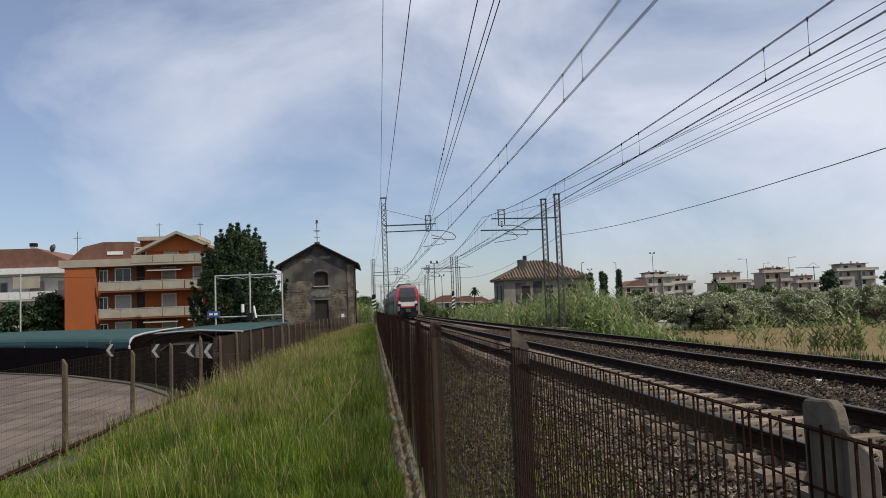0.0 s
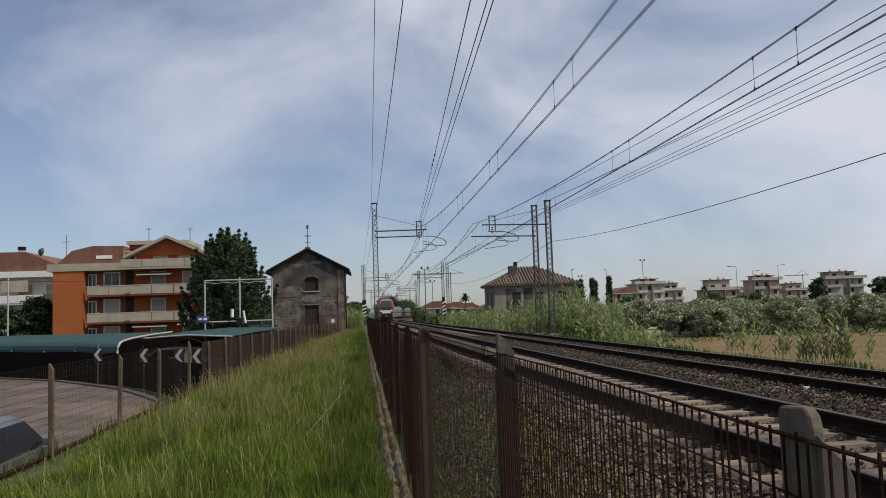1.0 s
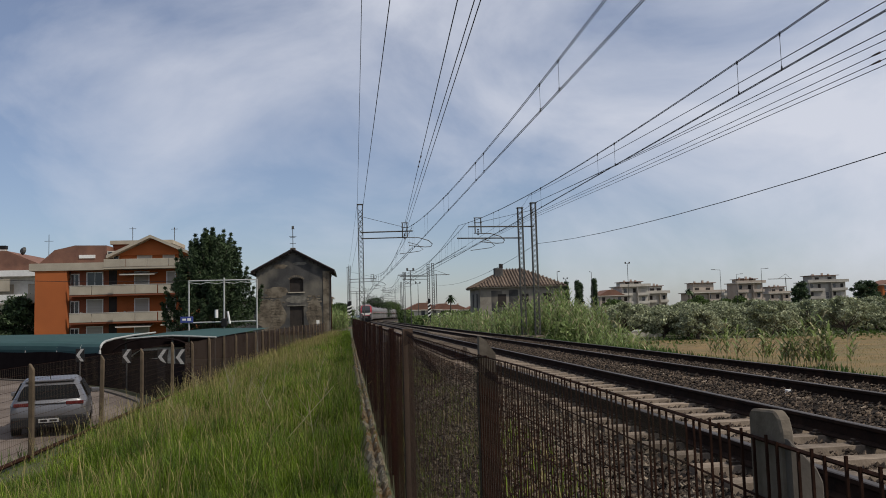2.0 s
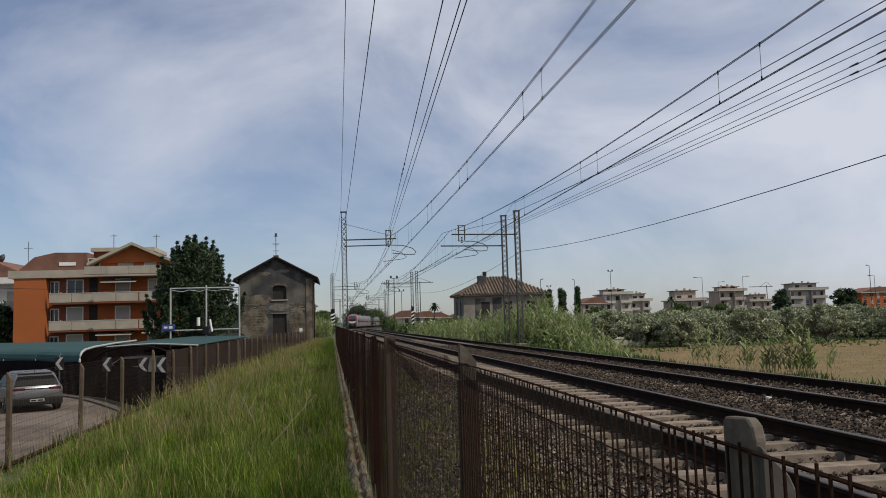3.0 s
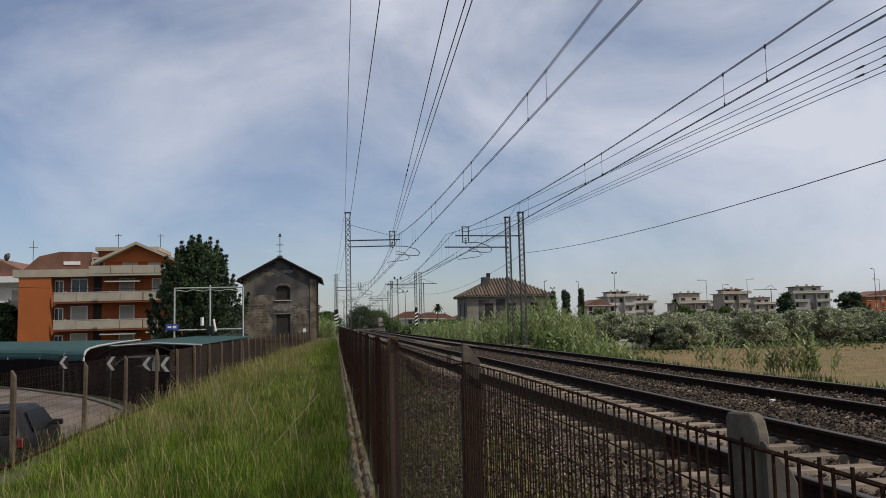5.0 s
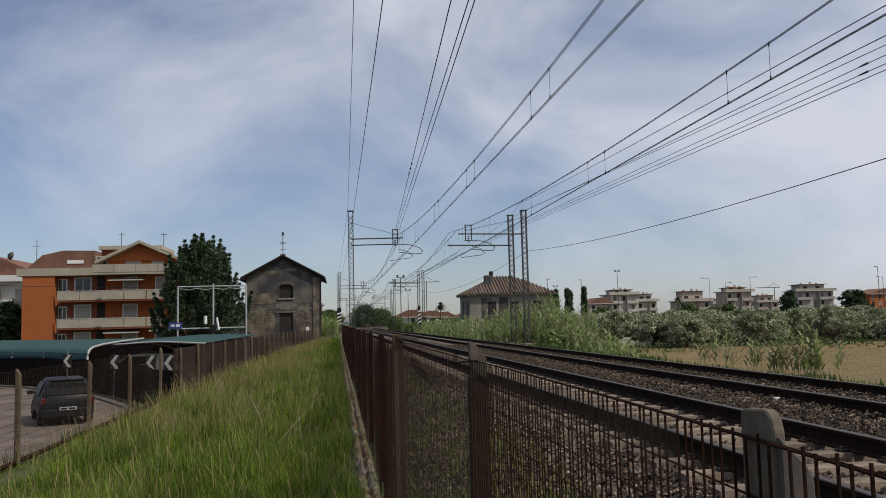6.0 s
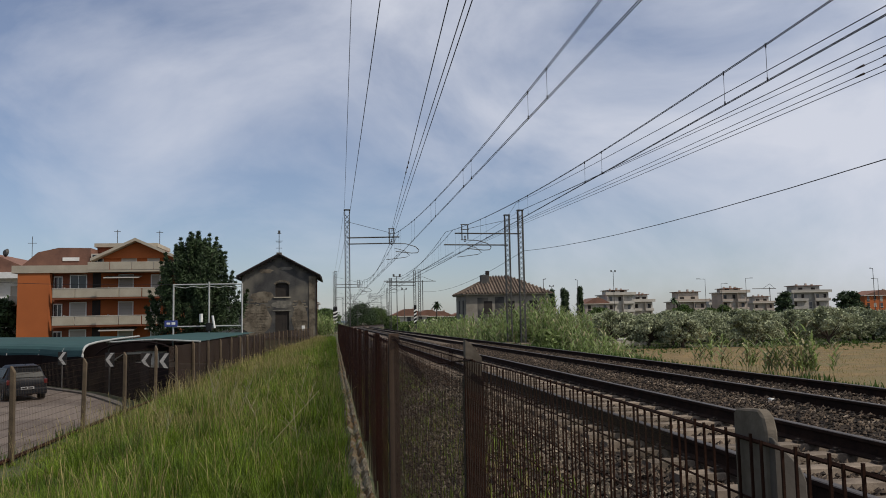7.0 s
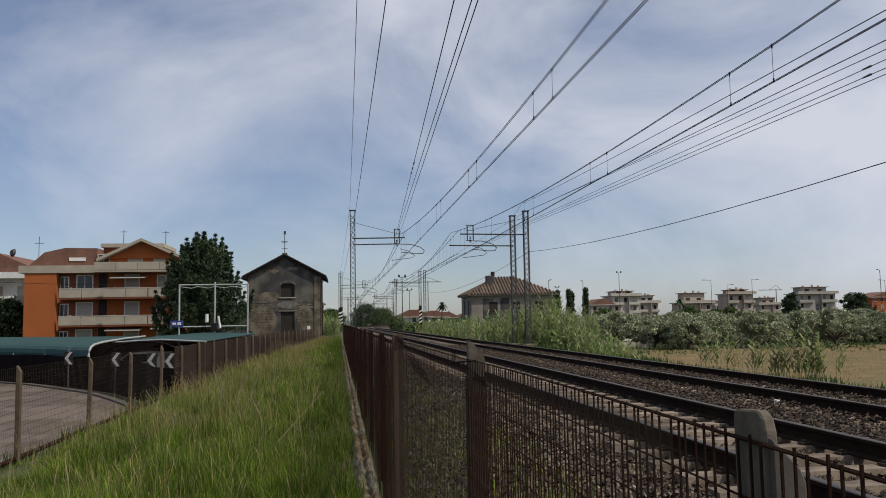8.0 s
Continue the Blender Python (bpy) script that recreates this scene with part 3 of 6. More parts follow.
# ---- grass ----
def blades(name, n, area, height, width, material, label, lean=0.35, seed=1, zof=None, tip=0.15, parent=None, tuft=0, edge=False):
    """Bent, tapering blades strewn over an area: area(rng, n) gives x and y; tuft: blades that grow from one root."""
    rng = np.random.default_rng(seed)
    if tuft:
        cx, cy = area(rng, n // tuft)
        m = len(cx)
        ca, ch, cl = rng.uniform(0, 6.28, m), rng.uniform(0.6, 1.25, m), rng.uniform(0.3, 1.4, m)
        k = np.repeat(np.arange(m), tuft)
        x, y = cx[k] + rng.normal(0, 0.055, m * tuft), cy[k] + rng.normal(0, 0.055, m * tuft)
        side, tall, bow = ca[k], ch[k], cl[k]
    else:
        x, y = area(rng, n)
        side = tall = bow = None
    n = len(x)
    z = np.array([zof(a, b) for a, b in zip(x, y)])
    h = rng.uniform(*height, n) * (0.75 + 0.35 * np.sin(x * 2.1 + 1.3 * np.sin(y * 0.9)) * np.sin(y * 1.3))
    a = rng.uniform(0, 6.28, n)
    w = rng.uniform(*width, n)
    b = rng.uniform(0.1, lean, n)
    if tuft:
        h *= tall
        a = side + rng.normal(0, 1.0, n)
        b *= bow
    if edge:
        gap = x - np.array([left_edge(v) for v in y])
        h *= np.where(y < 24, np.clip(gap / 1.0, 0.22, 1.0), 1.0)
    b = b * h
    dx, dy = np.cos(a), np.sin(a)
    px, py = -dy, dx
    ls = np.array([0.0, 0.45, 0.8, 1.0])
    ws = np.array([0.8, 1.0, 0.7, tip])
    V = []
    for l, q in zip(ls, ws):
        o = b * l ** 2
        zz = z - 0.03 + h * (l - 0.25 * (b / h) * l ** 2)
        for s in (-1, 1):
            V.append(np.stack([x + dx * o + px * w * q * s / 2, y + dy * o + py * w * q * s / 2, zz], -1))
    V = np.stack(V, 1).reshape(-1, 3)
    k = np.arange(n)[:, None, None] * 8
    F = (np.array([(0, 1, 3, 2), (2, 3, 5, 4), (4, 5, 7, 6)])[None] + k).reshape(-1, 4)
    ob = np_part(name, V, F, material, parent)
    return tagged(ob, label, "grass", kind="stuff") if parent is None else ob


def verge(y0, y1, power):
    def area(rng, n):
        y = y0 + (y1 - y0) * rng.random(n) ** power
        lo = np.array([left_edge(v) - 0.1 for v in y])
        return lo + 0.25 + (-0.15 - lo) * rng.random(n) ** 0.9, y
    return area


def dry_verge(rng, n):
    y = 11 + 64 * rng.random(n) ** 1.15
    lo = np.array([left_edge(v) for v in y])
    x = lo * (0.62 + 0.2 * rng.standard_normal(n))
    k = (x > lo - 0.1) & (x < 0.05)
    return x[k], y[k]


def dry_far(rng, n):
    y = 20 + 52 * rng.random(n) ** 1.1
    lo = np.array([left_edge(v) for v in y])
    x = lo * (0.6 + 0.22 * rng.standard_normal(n))
    patch = np.sin(x * 2.3 + y * 0.7) + np.sin(y * 0.43 + 1.0) + rng.standard_normal(n) * 0.7
    k = (x > lo - 0.1) & (x < 0.0) & (patch > 0.1)
    return x[k], y[k]


def near_verge(rng, n):
    x, y = rng.uniform(-4.2, 0.08, n), rng.uniform(-4, 6, n)
    k = np.hypot(x, y) > 0.7
    return x[k], y[k]


blades("trodden_grass", 9000, near_verge, (0.12, 0.3), (0.005, 0.010), M["grass"], "trodden green grass beside the fence", seed=17, zof=ground_z)
blades("long_grass", 230000, verge(6.5, 80, 1.9), (0.24, 0.5), (0.003, 0.0065), M["grass"], "long uncut green grass in tufts", 0.75, seed=2, zof=ground_z, tuft=22, edge=True)
blades("leaf_grass", 12000, verge(6, 30, 1.5), (0.2, 0.42), (0.007, 0.013), M["grass"], "broad bent grass leaves among the tufts", 0.9, seed=41, zof=ground_z, tuft=8, edge=True)
def fence_edge(rng, n):
    y = 7 + 16 * rng.random(n) ** 1.2
    return np.array([left_edge(v) for v in y]) - 0.15 + 1.1 * rng.random(n), y


blades("edge_grass", 26000, fence_edge, (0.05, 0.17), (0.004, 0.009), M["grass"], "short grass along the road fence", 0.9, 44, ground_z, tuft=10)
blades("straw_stalks", 3600, verge(6, 30, 1.3), (0.42, 0.75), (0.003, 0.005), M["dry"], "thin pale stalks over the long grass", 0.45, 43, ground_z, 1.4, edge=True)
blades("dry_grass", 10000, dry_verge, (0.42, 0.72), (0.003, 0.006), M["dry"], "tall straw-coloured dry grass stalks", 0.3, 3, ground_z, 1.2)
blades("seed_heads", 6000, dry_far, (0.42, 0.68), (0.007, 0.013), M["dry"], "pale brown seed heads over the long grass", 0.3, 13, ground_z, 1.3)
blades("bent_grass", 900, verge(6, 20, 1.2), (0.4, 0.85), (0.003, 0.0065), M["dry"], "single long pale bent stalks", 0.8, 5, ground_z, 0.5)


def dead_weed(at, h, lean, seed):
    """A dry, branched stalk that stands over the grass."""
    rng = random.Random(seed)
    w = thing("dead_weed", "pale dry branched weed stalk in long grass", "weed", at, "dead weeds")
    tip = Vector((lean, rng.uniform(-0.1, 0.1), h))
    bm = tube(bmesh.new(), (0, 0, -0.05), tip, 0.006, 5, 0.003)
    part("stem", bm, M["reed_dry"], w)
    for i in range(5 if abs(lean) < 0.5 else 1):
        k = rng.uniform(0.3, 0.8)
        p = tip * k
        q = p + Vector((rng.uniform(-0.22, 0.22), rng.uniform(-0.2, 0.2), rng.uniform(0.15, 0.32)))
        part("twig", tube(bmesh.new(), p, q, 0.004, 4, 0.002), M["reed_dry"], w)


for i, (x, y, h, lean) in enumerate(((-1.95, 14.0, 0.85, -0.15), (-1.80, 14.2, 0.8, 0.15), (-0.95, 10.2, 0.75, 0.75), (-2.5, 13.2, 0.7, -0.5), (-1.35, 16.5, 0.95, 0.1), (-0.75, 17.0, 0.9, 0.25), (-2.3, 11.0, 0.6, 0.2), (-0.4, 9.6, 0.7, -0.1), (-2.9, 16.5, 0.8, -0.2), (-1.7, 15.0, 0.95, 0.3), (-2.1, 15.5, 0.9, -0.25), (-1.6, 13.3, 0.7, 0.25), (-2.6, 18.0, 0.9, 0.2), (-1.0, 12.0, 0.65, -0.3), (-0.6, 13.5, 0.7, 0.3))):
    dead_weed((x, y, ground_z(x, y)), h, lean, i)


def bank_right(rng, n):
    y = 12 + 150 * rng.random(n) ** 1.4
    x = rng.uniform(10.2, 17.5, n)
    return x, y


def low_bank(rng, n):
    return rng.uniform(-6.0, -4.3, n), rng.uniform(6, 24, n)


def fence_foot(rng, n):
    y = 1.5 + 22 * rng.random(n) ** 1.4
    return 0.5 + 1.5 * rng.random(n) ** 1.6, y


def foot_z(x, y):
    return -0.5 + 0.22 * smooth(0.75, 1.9, x)


blades("foot_grass", 5000, fence_foot, (0.08, 0.32), (0.004, 0.009), M["grass"], "thin green weeds along the fence foot", seed=21, zof=foot_z)
blades("foot_straw", 7000, fence_foot, (0.06, 0.24), (0.004, 0.008), M["dry"], "dry straw along the fence foot", seed=22, zof=foot_z)


def dry_bank(rng, n):
    return rng.uniform(13.5, 20, n), 18 + 40 * rng.random(n)


blades("bank_weeds", 42000, bank_right, (0.15, 0.42), (0.02, 0.045), M["weeds"], "low green weeds on the far bank", seed=7, zof=ground_z)
blades("bank_straw", 9000, dry_bank, (0.15, 0.4), (0.01, 0.02), M["dry"], "dry straw at the edge of the field", seed=8, zof=ground_z)
blades("bank_grass", 6000, low_bank, (0.15, 0.35), (0.006, 0.012), M["weeds"], "sparse grass under the road fence", seed=9, zof=ground_z)


# ---- masts and overhead line ----
def lattice(bm, w, d, z0, z1, step, r):
    for sx in (-w, w):
        for sy in (-d, d):
            box(bm, sx - r, sx + r, sy - r, sy + r, z0, z1)
    z = z0 + 0.1
    while z + step < z1:
        for sy in (-d, d):
            tube(bm, (-w, sy, z), (w, sy, z + step), r * 0.5, 4)
            tube(bm, (w, sy, z), (-w, sy, z + step), r * 0.5, 4)
        for sx in (-w, w):
            tube(bm, (sx, -d, z), (sx, d, z + step), r * 0.5, 4)
        z += step


def mast(at, height, arm, arm_z, label, stripes=False, two_level=True, rz=0.0, gear=True):
    """A lattice mast; arm: the reach of its bracket to the side, with its sign."""
    m = thing("catenary_mast", label, "railway mast", at, "catenary masts", rz)
    bm = bmesh.new()
    lattice(bm, 0.155, 0.12, 0, height, 0.34, 0.026)
    box(bm, -0.22, 0.22, -0.18, 0.18, height - 0.02, height + 0.03)
    part("lattice_column", bm, M["galv"], m)
    part("footing", soft_box(-0.4, 0.4, -0.4, 0.4, -0.3, 0.18, 0.04), M["concrete"], m)
    if stripes:
        for i in range(4):
            bm = bmesh.new()
            z = 1.4 + 0.5 * i
            prism(bm, [(-0.2, z), (0.2, z + 0.22), (0.2, z + 0.44), (-0.2, z + 0.22)], "y", -0.175, -0.155)
            part("stripe", bm, M["white"], m)
        part("stripe_board", boxes((-0.2, 0.2, -0.15, -0.135, 1.3, 3.9)), M["black"], m)
    if arm:
        bm = bmesh.new()
        tube(bm, (0, 0, arm_z), (arm * 1.12, 0, arm_z + 0.05), 0.045, 6)
        if two_level:
            tube(bm, (0, 0, arm_z - 0.42), (arm * 1.0, 0, arm_z - 0.38), 0.04, 6)
        part("bracket", bm, M["galv"], m)
        if not gear:
            return m
        s = 1
        # yoke with its insulator string on the bracket
        bm = bmesh.new()
        for u in (0.90, 1.0):
            tube(bm, (arm * u, 0, arm_z - 0.35), (arm * u, 0, arm_z + 0.62), 0.038, 6)
        tube(bm, (arm * 0.88, 0, arm_z + 0.62), (arm * 1.02, 0, arm_z + 0.62), 0.03, 6)
        tube(bm, (arm * 0.88, 0, arm_z + 0.3), (arm * 1.02, 0, arm_z + 0.3), 0.025, 6)
        part("yoke", bm, M["galv"], m)
        for i in range(4):
            part("insulator", tube(bmesh.new(), (arm * 0.95, 0, arm_z - 0.12 - 0.11 * i), (arm * 0.95, 0, arm_z - 0.18 - 0.11 * i), 0.075, 8, 0.05), M["insulator"], m)
        # looped registration arm
        e = arm * 0.97
        bm = tubes([(e - 0.2 * s, 0, arm_z - 0.38), (e + 0.9 * s, 0, arm_z - 0.42), (e + 1.55 * s, 0, arm_z - 0.62), (e + 1.8 * s, 0, arm_z - 0.86), (e + 1.7 * s, 0, arm_z - 1.04), (e + 1.3 * s, 0, arm_z - 1.06), (e + 0.2 * s, 0, arm_z - 0.94)], 0.03, 6)
        part("registration_arm", bm, M["galv"], m)
        bm = tubes([(e + 0.15 * s, 0, arm_z - 0.72), (e + 0.8 * s, 0, arm_z - 0.9), (e + 1.15 * s, 0, arm_z - 1.22), (e + 0.9 * s, 0, arm_z - 1.34), (e - 0.45 * s, 0, arm_z - 1.5)], 0.022, 6)
        part("steady_arm", bm, M["galv"], m)
        bm = tubes([(0, 0, arm_z + 1.1), (arm * 0.9, 0, arm_z + 0.35)], 0.014, 5)
        part("stay_wire", bm, M["wire"], m)
    return m


GALV = "grey galvanised steel lattice mast"
mast((0.95, 54, -0.55), 9.25, 3.15, 7.35, GALV + " carrying a bracket over the nearer track")
mast((11.75, 53, -0.6), 8.8, -3.9, 6.75, GALV + " standing in reeds with a bracket", two_level=False, gear=False)
mast((12.2, 51, -0.6), 8.85, -3.9, 7.3, GALV + " standing beside another in reeds", two_level=False)
mast((0.35, 115, -0.5), 8.9, 3.4, 7.0, GALV + " with a striped warning board", stripes=True)
mast((0.15, 118, -0.5), 8.9, 0, 7.0, GALV + " with a striped warning board", stripes=True)
mast((11.45, 113, -0.5), 8.75, -3.6, 7.1, GALV + " with a striped warning board", stripes=True)
mast((11.9, 111, -0.5), 8.75, 0, 7.1, GALV + " beside another")
for y in (172, 230, 290):
    mast((bend(y) + 0.4, y, -0.5), 8.6, 3.5, 7.0, GALV + " far along the curve", rz=heading(y))
    mast((bend(y) + 11.2, y - 4, -0.5), 8.6, -3.8, 7.0, GALV + " far along the curve", rz=heading(y))
mast((9.9, 140, -0.5), 9.0, 0, 7.0, GALV + " beyond the second track")


def wire(name, pts, r, label, sag=0.0, n=14, cat="overhead wire", group="overhead wires"):
    """A wire through the points, hanging by sag in each span."""
    t = []
    for p, q in zip(pts, pts[1:]):
        p, q = Vector(p), Vector(q)
        for i in range(n):
            k = i / n
            v = p.lerp(q, k)
            v.z -= sag * 4 * k * (1 - k)
            t.append(v)
    t.append(Vector(pts[-1]))
    ob = part(name, tubes(t, r, 5), M["wire"])
    return tagged(ob, label, cat, group)


def line_pts(x, z, ys, zig=0.15):
    return [(x + bend(y) + zig * (-1) ** i, y, z) for i, y in enumerate(ys)]


def catenary(x, ys, zc, zm, low, lab, zig=0.08, back=True):
    """Contact wire, messenger wire and droppers of one track."""
    c = thing("catenary", lab, "overhead line", group="catenaries")
    ys = ((ys[0] - 60,) if back else ()) + tuple(ys)
    cw, mw = line_pts(x, zc, ys, zig), line_pts(x, zm, ys, zig)
    bm, bd = bmesh.new(), bmesh.new()
    mp = []
    for p, q in zip(mw, mw[1:]):
        p, q = Vector(p), Vector(q)
        for i in range(24):
            k = i / 24
            v = p.lerp(q, k)
            v.z -= (zm - low) * 4 * k * (1 - k)
            mp.append(v)
            if i % 3 == 1:
                # droppers hang in pairs
                for j in (0.0, 0.022):
                    u = p.lerp(q, k + j)
                    u.z -= (zm - low) * 4 * (k + j) * (1 - k - j)
                    w = Vector((u.x, u.y, zc))
                    tube(bd, w, u, 0.0045, 4)
                    tube(bd, u - Vector((0, 0, 0.05)), u + Vector((0, 0, 0.03)), 0.015, 5)
                    tube(bd, w - Vector((0, 0, 0.01)), w + Vector((0, 0, 0.06)), 0.015, 5)
    mp.append(Vector(mw[-1]))
    bm.free()
    for o in (-0.018, 0.018):
        part("messenger_wire", tubes([v + Vector((o, 0, 0)) for v in mp], 0.008, 5), M["wire"], c)
        part("contact_wire", tubes([Vector(v) + Vector((o, 0, 0)) for v in cw], 0.008, 5), M["wire"], c)
    tagged(part("dropper", bd, M["wire"], c), kind="stuff")


SPANS = (-14, 54, 115, 172, 230, 290, 350)
catenary(T1 + 0.05, SPANS, 5.25, 7.05, 5.79, "contact and messenger wires over the nearer track")
catenary(T2, (-16, 52, 112, 168, 226, 286, 350), 5.05, 6.95, 5.64, "contact and messenger wires over the farther track")
catenary(T1 + 0.4, (54, 115, 172, 230), 5.75, 7.15, 6.3, "second pair of wires beyond the bracketed mast", back=False)
catenary(T2 + 0.5, (52, 112, 168), 5.6, 7.1, 6.2, "second pair of wires over the farther track", back=False)
# second set of wires that leaves the line
wire("tail_wire", [(1.02, -4.0, 5.75), (1.75, 11.0, 6.06), (3.86, 54.0, 6.95)], 0.010, "dark tensioned wire leaving the nearer track")
wire("tail_wire", [(1.35, -4.0, 5.66), (2.03, 11.0, 6.07), (4.00, 54.0, 7.25)], 0.010, "dark tensioned wire leaving the nearer track")
wire("tail_wire", [(1.45, -4.0, 5.79), (2.13, 11.0, 6.08), (4.06, 54.0, 6.90)], 0.010, "dark tensioned wire leaving the nearer track")
wire("tail_wire", [(6.73, 0, 4.55), (7.9, 10, 5.51), (10.3, 44, 7.67), (11.7, 53, 8.1)], 0.009, "dark tensioned wire leaving the farther track", 0.08)
wire("tail_wire", [(8.4, 0, 5.0), (9.43, 12, 5.84), (11.9, 51, 8.1)], 0.010, "dark tensioned wire leaving the farther track", 0.08)
# feeders on the mast heads
FEED = "thin dark feeder wire on the mast heads"
wire("feeder_wire", [(0.1, -20, 8.9), (0.78, 54, 9.0), (0.2, 115, 8.3), (bend(172) + 0.3, 172, 8.1)], 0.009, FEED, 0.35)
wire("feeder_wire", [(1.0, -20, 8.1), (1.02, 54, 7.75), (0.6, 115, 7.7)], 0.012, FEED, 0.05)
for x, z, far in ((11.78, 6.81, 8.25), (11.76, 6.59, 7.55), (11.75, 6.4, 7.45), (11.73, 6.26, 7.31)):
    wire("feeder_wire", [(x - 0.3, -12, z - 0.2), (x, 15, z), (12.3, 51, far), (11.8, 112, 7.9)], 0.010, FEED, 0.02)
wire("signal_cable", [(12.4, -73, 5.56), (12.33, -11, 5.56), (12.33, 51, 5.56), (11.8, 112, 5.4)], 0.013, "slack black cable between the masts", 1.03)


def clamp_pair(p, q, n):
    c = thing("wire_insulator", "small dark insulators strung in a wire", "insulator", p, "wire insulators")
    d = Vector(q) - Vector(p)
    for i in range(n):
        a = d * (i / n)
        part("insulator", tube(bmesh.new(), a, a + d * (0.3 / n), 0.028, 8, 0.018), M["insulator"], c)


clamp_pair((2.49, 26.0, 6.37), (2.63, 29.0, 6.43), 3)
clamp_pair((11.75, 14.1, 6.585), (11.77, 16.9, 6.63), 3)
clamp_pair((11.74, 14.1, 6.395), (11.76, 16.9, 6.44), 3)


# ---- canopies and signs by the road ----
def canopy():
    c = thing("parking_canopy", "teal-green net parking canopy on white hoops", "canopy")
    # outline from the low front edge, over the round, to the back
    prof = [(0.0, -0.42), (0.02, -0.2), (0.15, 0.02), (0.45, 0.16), (1.1, 0.26), (3.0, 0.34), (8, 0.42), (15, 0.46)]
    xs = [-11.8, -13.5, -15.5, -18, -21, -26, -33, -42]
    fy = [40.0, 42.6, 45.2, 47.6, 50.6, 54, 57, 60]
    V, F = [], []
    for x, y in zip(xs, fy):
        for u, z in prof:
            V.append((x - 0.06 * u, y + u, z + 0.02 * math.sin(x * 2 + u)))
    n = len(prof)
    for j in range(len(xs) - 1):
        for i in range(n - 1):
            F.append((j * n + i, j * n + i + 1, (j + 1) * n + i + 1, (j + 1) * n + i))
    np_part("net_roof", V, F, M["teal"], c, "taut teal-green netting")
    part("hoop", tubes([(-11.76 - 0.06 * u, 39.97 + u, z + 0.03) for u, z in prof], 0.055, 8), M["white_tube"], c, "white-painted steel hoop")
    for x, y in list(zip(xs, fy))[1:]:
        part("hoop", tubes([(x - 0.06 * u, y + u, z - 0.065) for u, z in prof], 0.04, 6), M["white_tube"], c)
        part("leg", tubes([(x, y + 0.3, ROAD_Z), (x, y + 0.3, 0.0)], 0.05, 8), M["galv"], c)
    d = thing("parking_canopy", "flat teal net roof over a dark open bay", "canopy")
    V = [(-12.3, 46, 0.30), (-9.5, 45, 0.42), (-7.0, 44, 0.28), (-13.2, 62, 0.42), (-10, 62, 0.6), (-5.9, 62, 0.5)]
    np_part("net_roof", V, [(0, 1, 4, 3), (1, 2, 5, 4)], M["teal"], d)
    part("front_beam", tubes([(-12.3, 45.97, 0.29), (-9.5, 44.97, 0.41), (-7.0, 43.97, 0.27)], 0.05, 6), M["white_tube"], d)
    for p in ((-12.2, 46.1), (-9.5, 45.2), (-7.1, 44.2), (-6.2, 58)):
        part("leg", tubes([(*p, ROAD_Z), (*p, 0.3)], 0.05, 8), M["galv"], d)
    # dark round-headed bar that stands for the shaded mouth of the bay
    bm = bmesh.new()
    arc = [(-9.3 + 2.0 * math.cos(math.pi * k / 10), 40.0 - 0.35 * math.cos(math.pi * k / 10), -0.35 + 0.75 * math.sin(math.pi * k / 10)) for k in range(11)]
    tubes(arc, 0.05, 6, bm)
    part("arch", bm, M["net_and_bay_shade"], d, "dark curved edge of the bay")


canopy()


def net_wall():
    w = thing("shade_wall", "dark brown shade net wall along the bend", "net screen")
    pts = [(-4.55, 26.0), (-6.3, 28.8)] + [(x + 0.9, y + 0.5) for x, y, z in OUTER if y > 31] 
    V, F = [], []
    for x, y in pts:
        V += [(x, y, ROAD_Z - 0.05), (x, y, -0.9), (x, y, -0.25 + 0.1 * noise.noise((x, y, 0)))]
    for j in range(len(pts) - 1):
        for i in range(2):
            F.append((j * 3 + i, j * 3 + i + 1, j * 3 + i + 4, j * 3 + i + 3))
    np_part("net", V, F, M["net_and_bay_shade"], w)
    # dark sheet added behind the bays, for the shade under their roofs
    b = thing("bay_back", "dark sheet that stands for the shade inside the parking bays", "net screen")
    part("screen", boxes((-40, -5.2, 62.3, 62.4, ROAD_Z, 0.2)), M["net_and_bay_shade"], b)


net_wall()


def chevron(at, s=0.6):
    c = thing("chevron_sign", "black and white bend chevron sign on a post", "road sign", at, "chevron signs", 12)
    h = s / 2
    part("board", soft_box(-h * 0.62, h * 0.62, -0.02, 0.02, -h, h, 0.01), M["black"], c)
    bm = bmesh.new()
    prism(bm, [(-h * 0.55, 0), (h * 0.1, h * 0.95), (h * 0.55, h * 0.95), (-h * 0.08, 0), (h * 0.55, -h * 0.95), (h * 0.1, -h * 0.95)], "y", -0.03, -0.021)
    part("arrow", bm, M["arrow"], c, "white arrow that points along the bend")
    part("post", tubes([(0, 0.03, -h), (0, 0.03, ROAD_Z - at[2])], 0.03, 8), M["galv"], c)


for p in ((-12.35, 39.0, -0.27), (-9.35, 35.5, -0.25), (-7.2, 32.4, -0.2), (-6.2, 30.8, -0.17)):
    chevron(p)


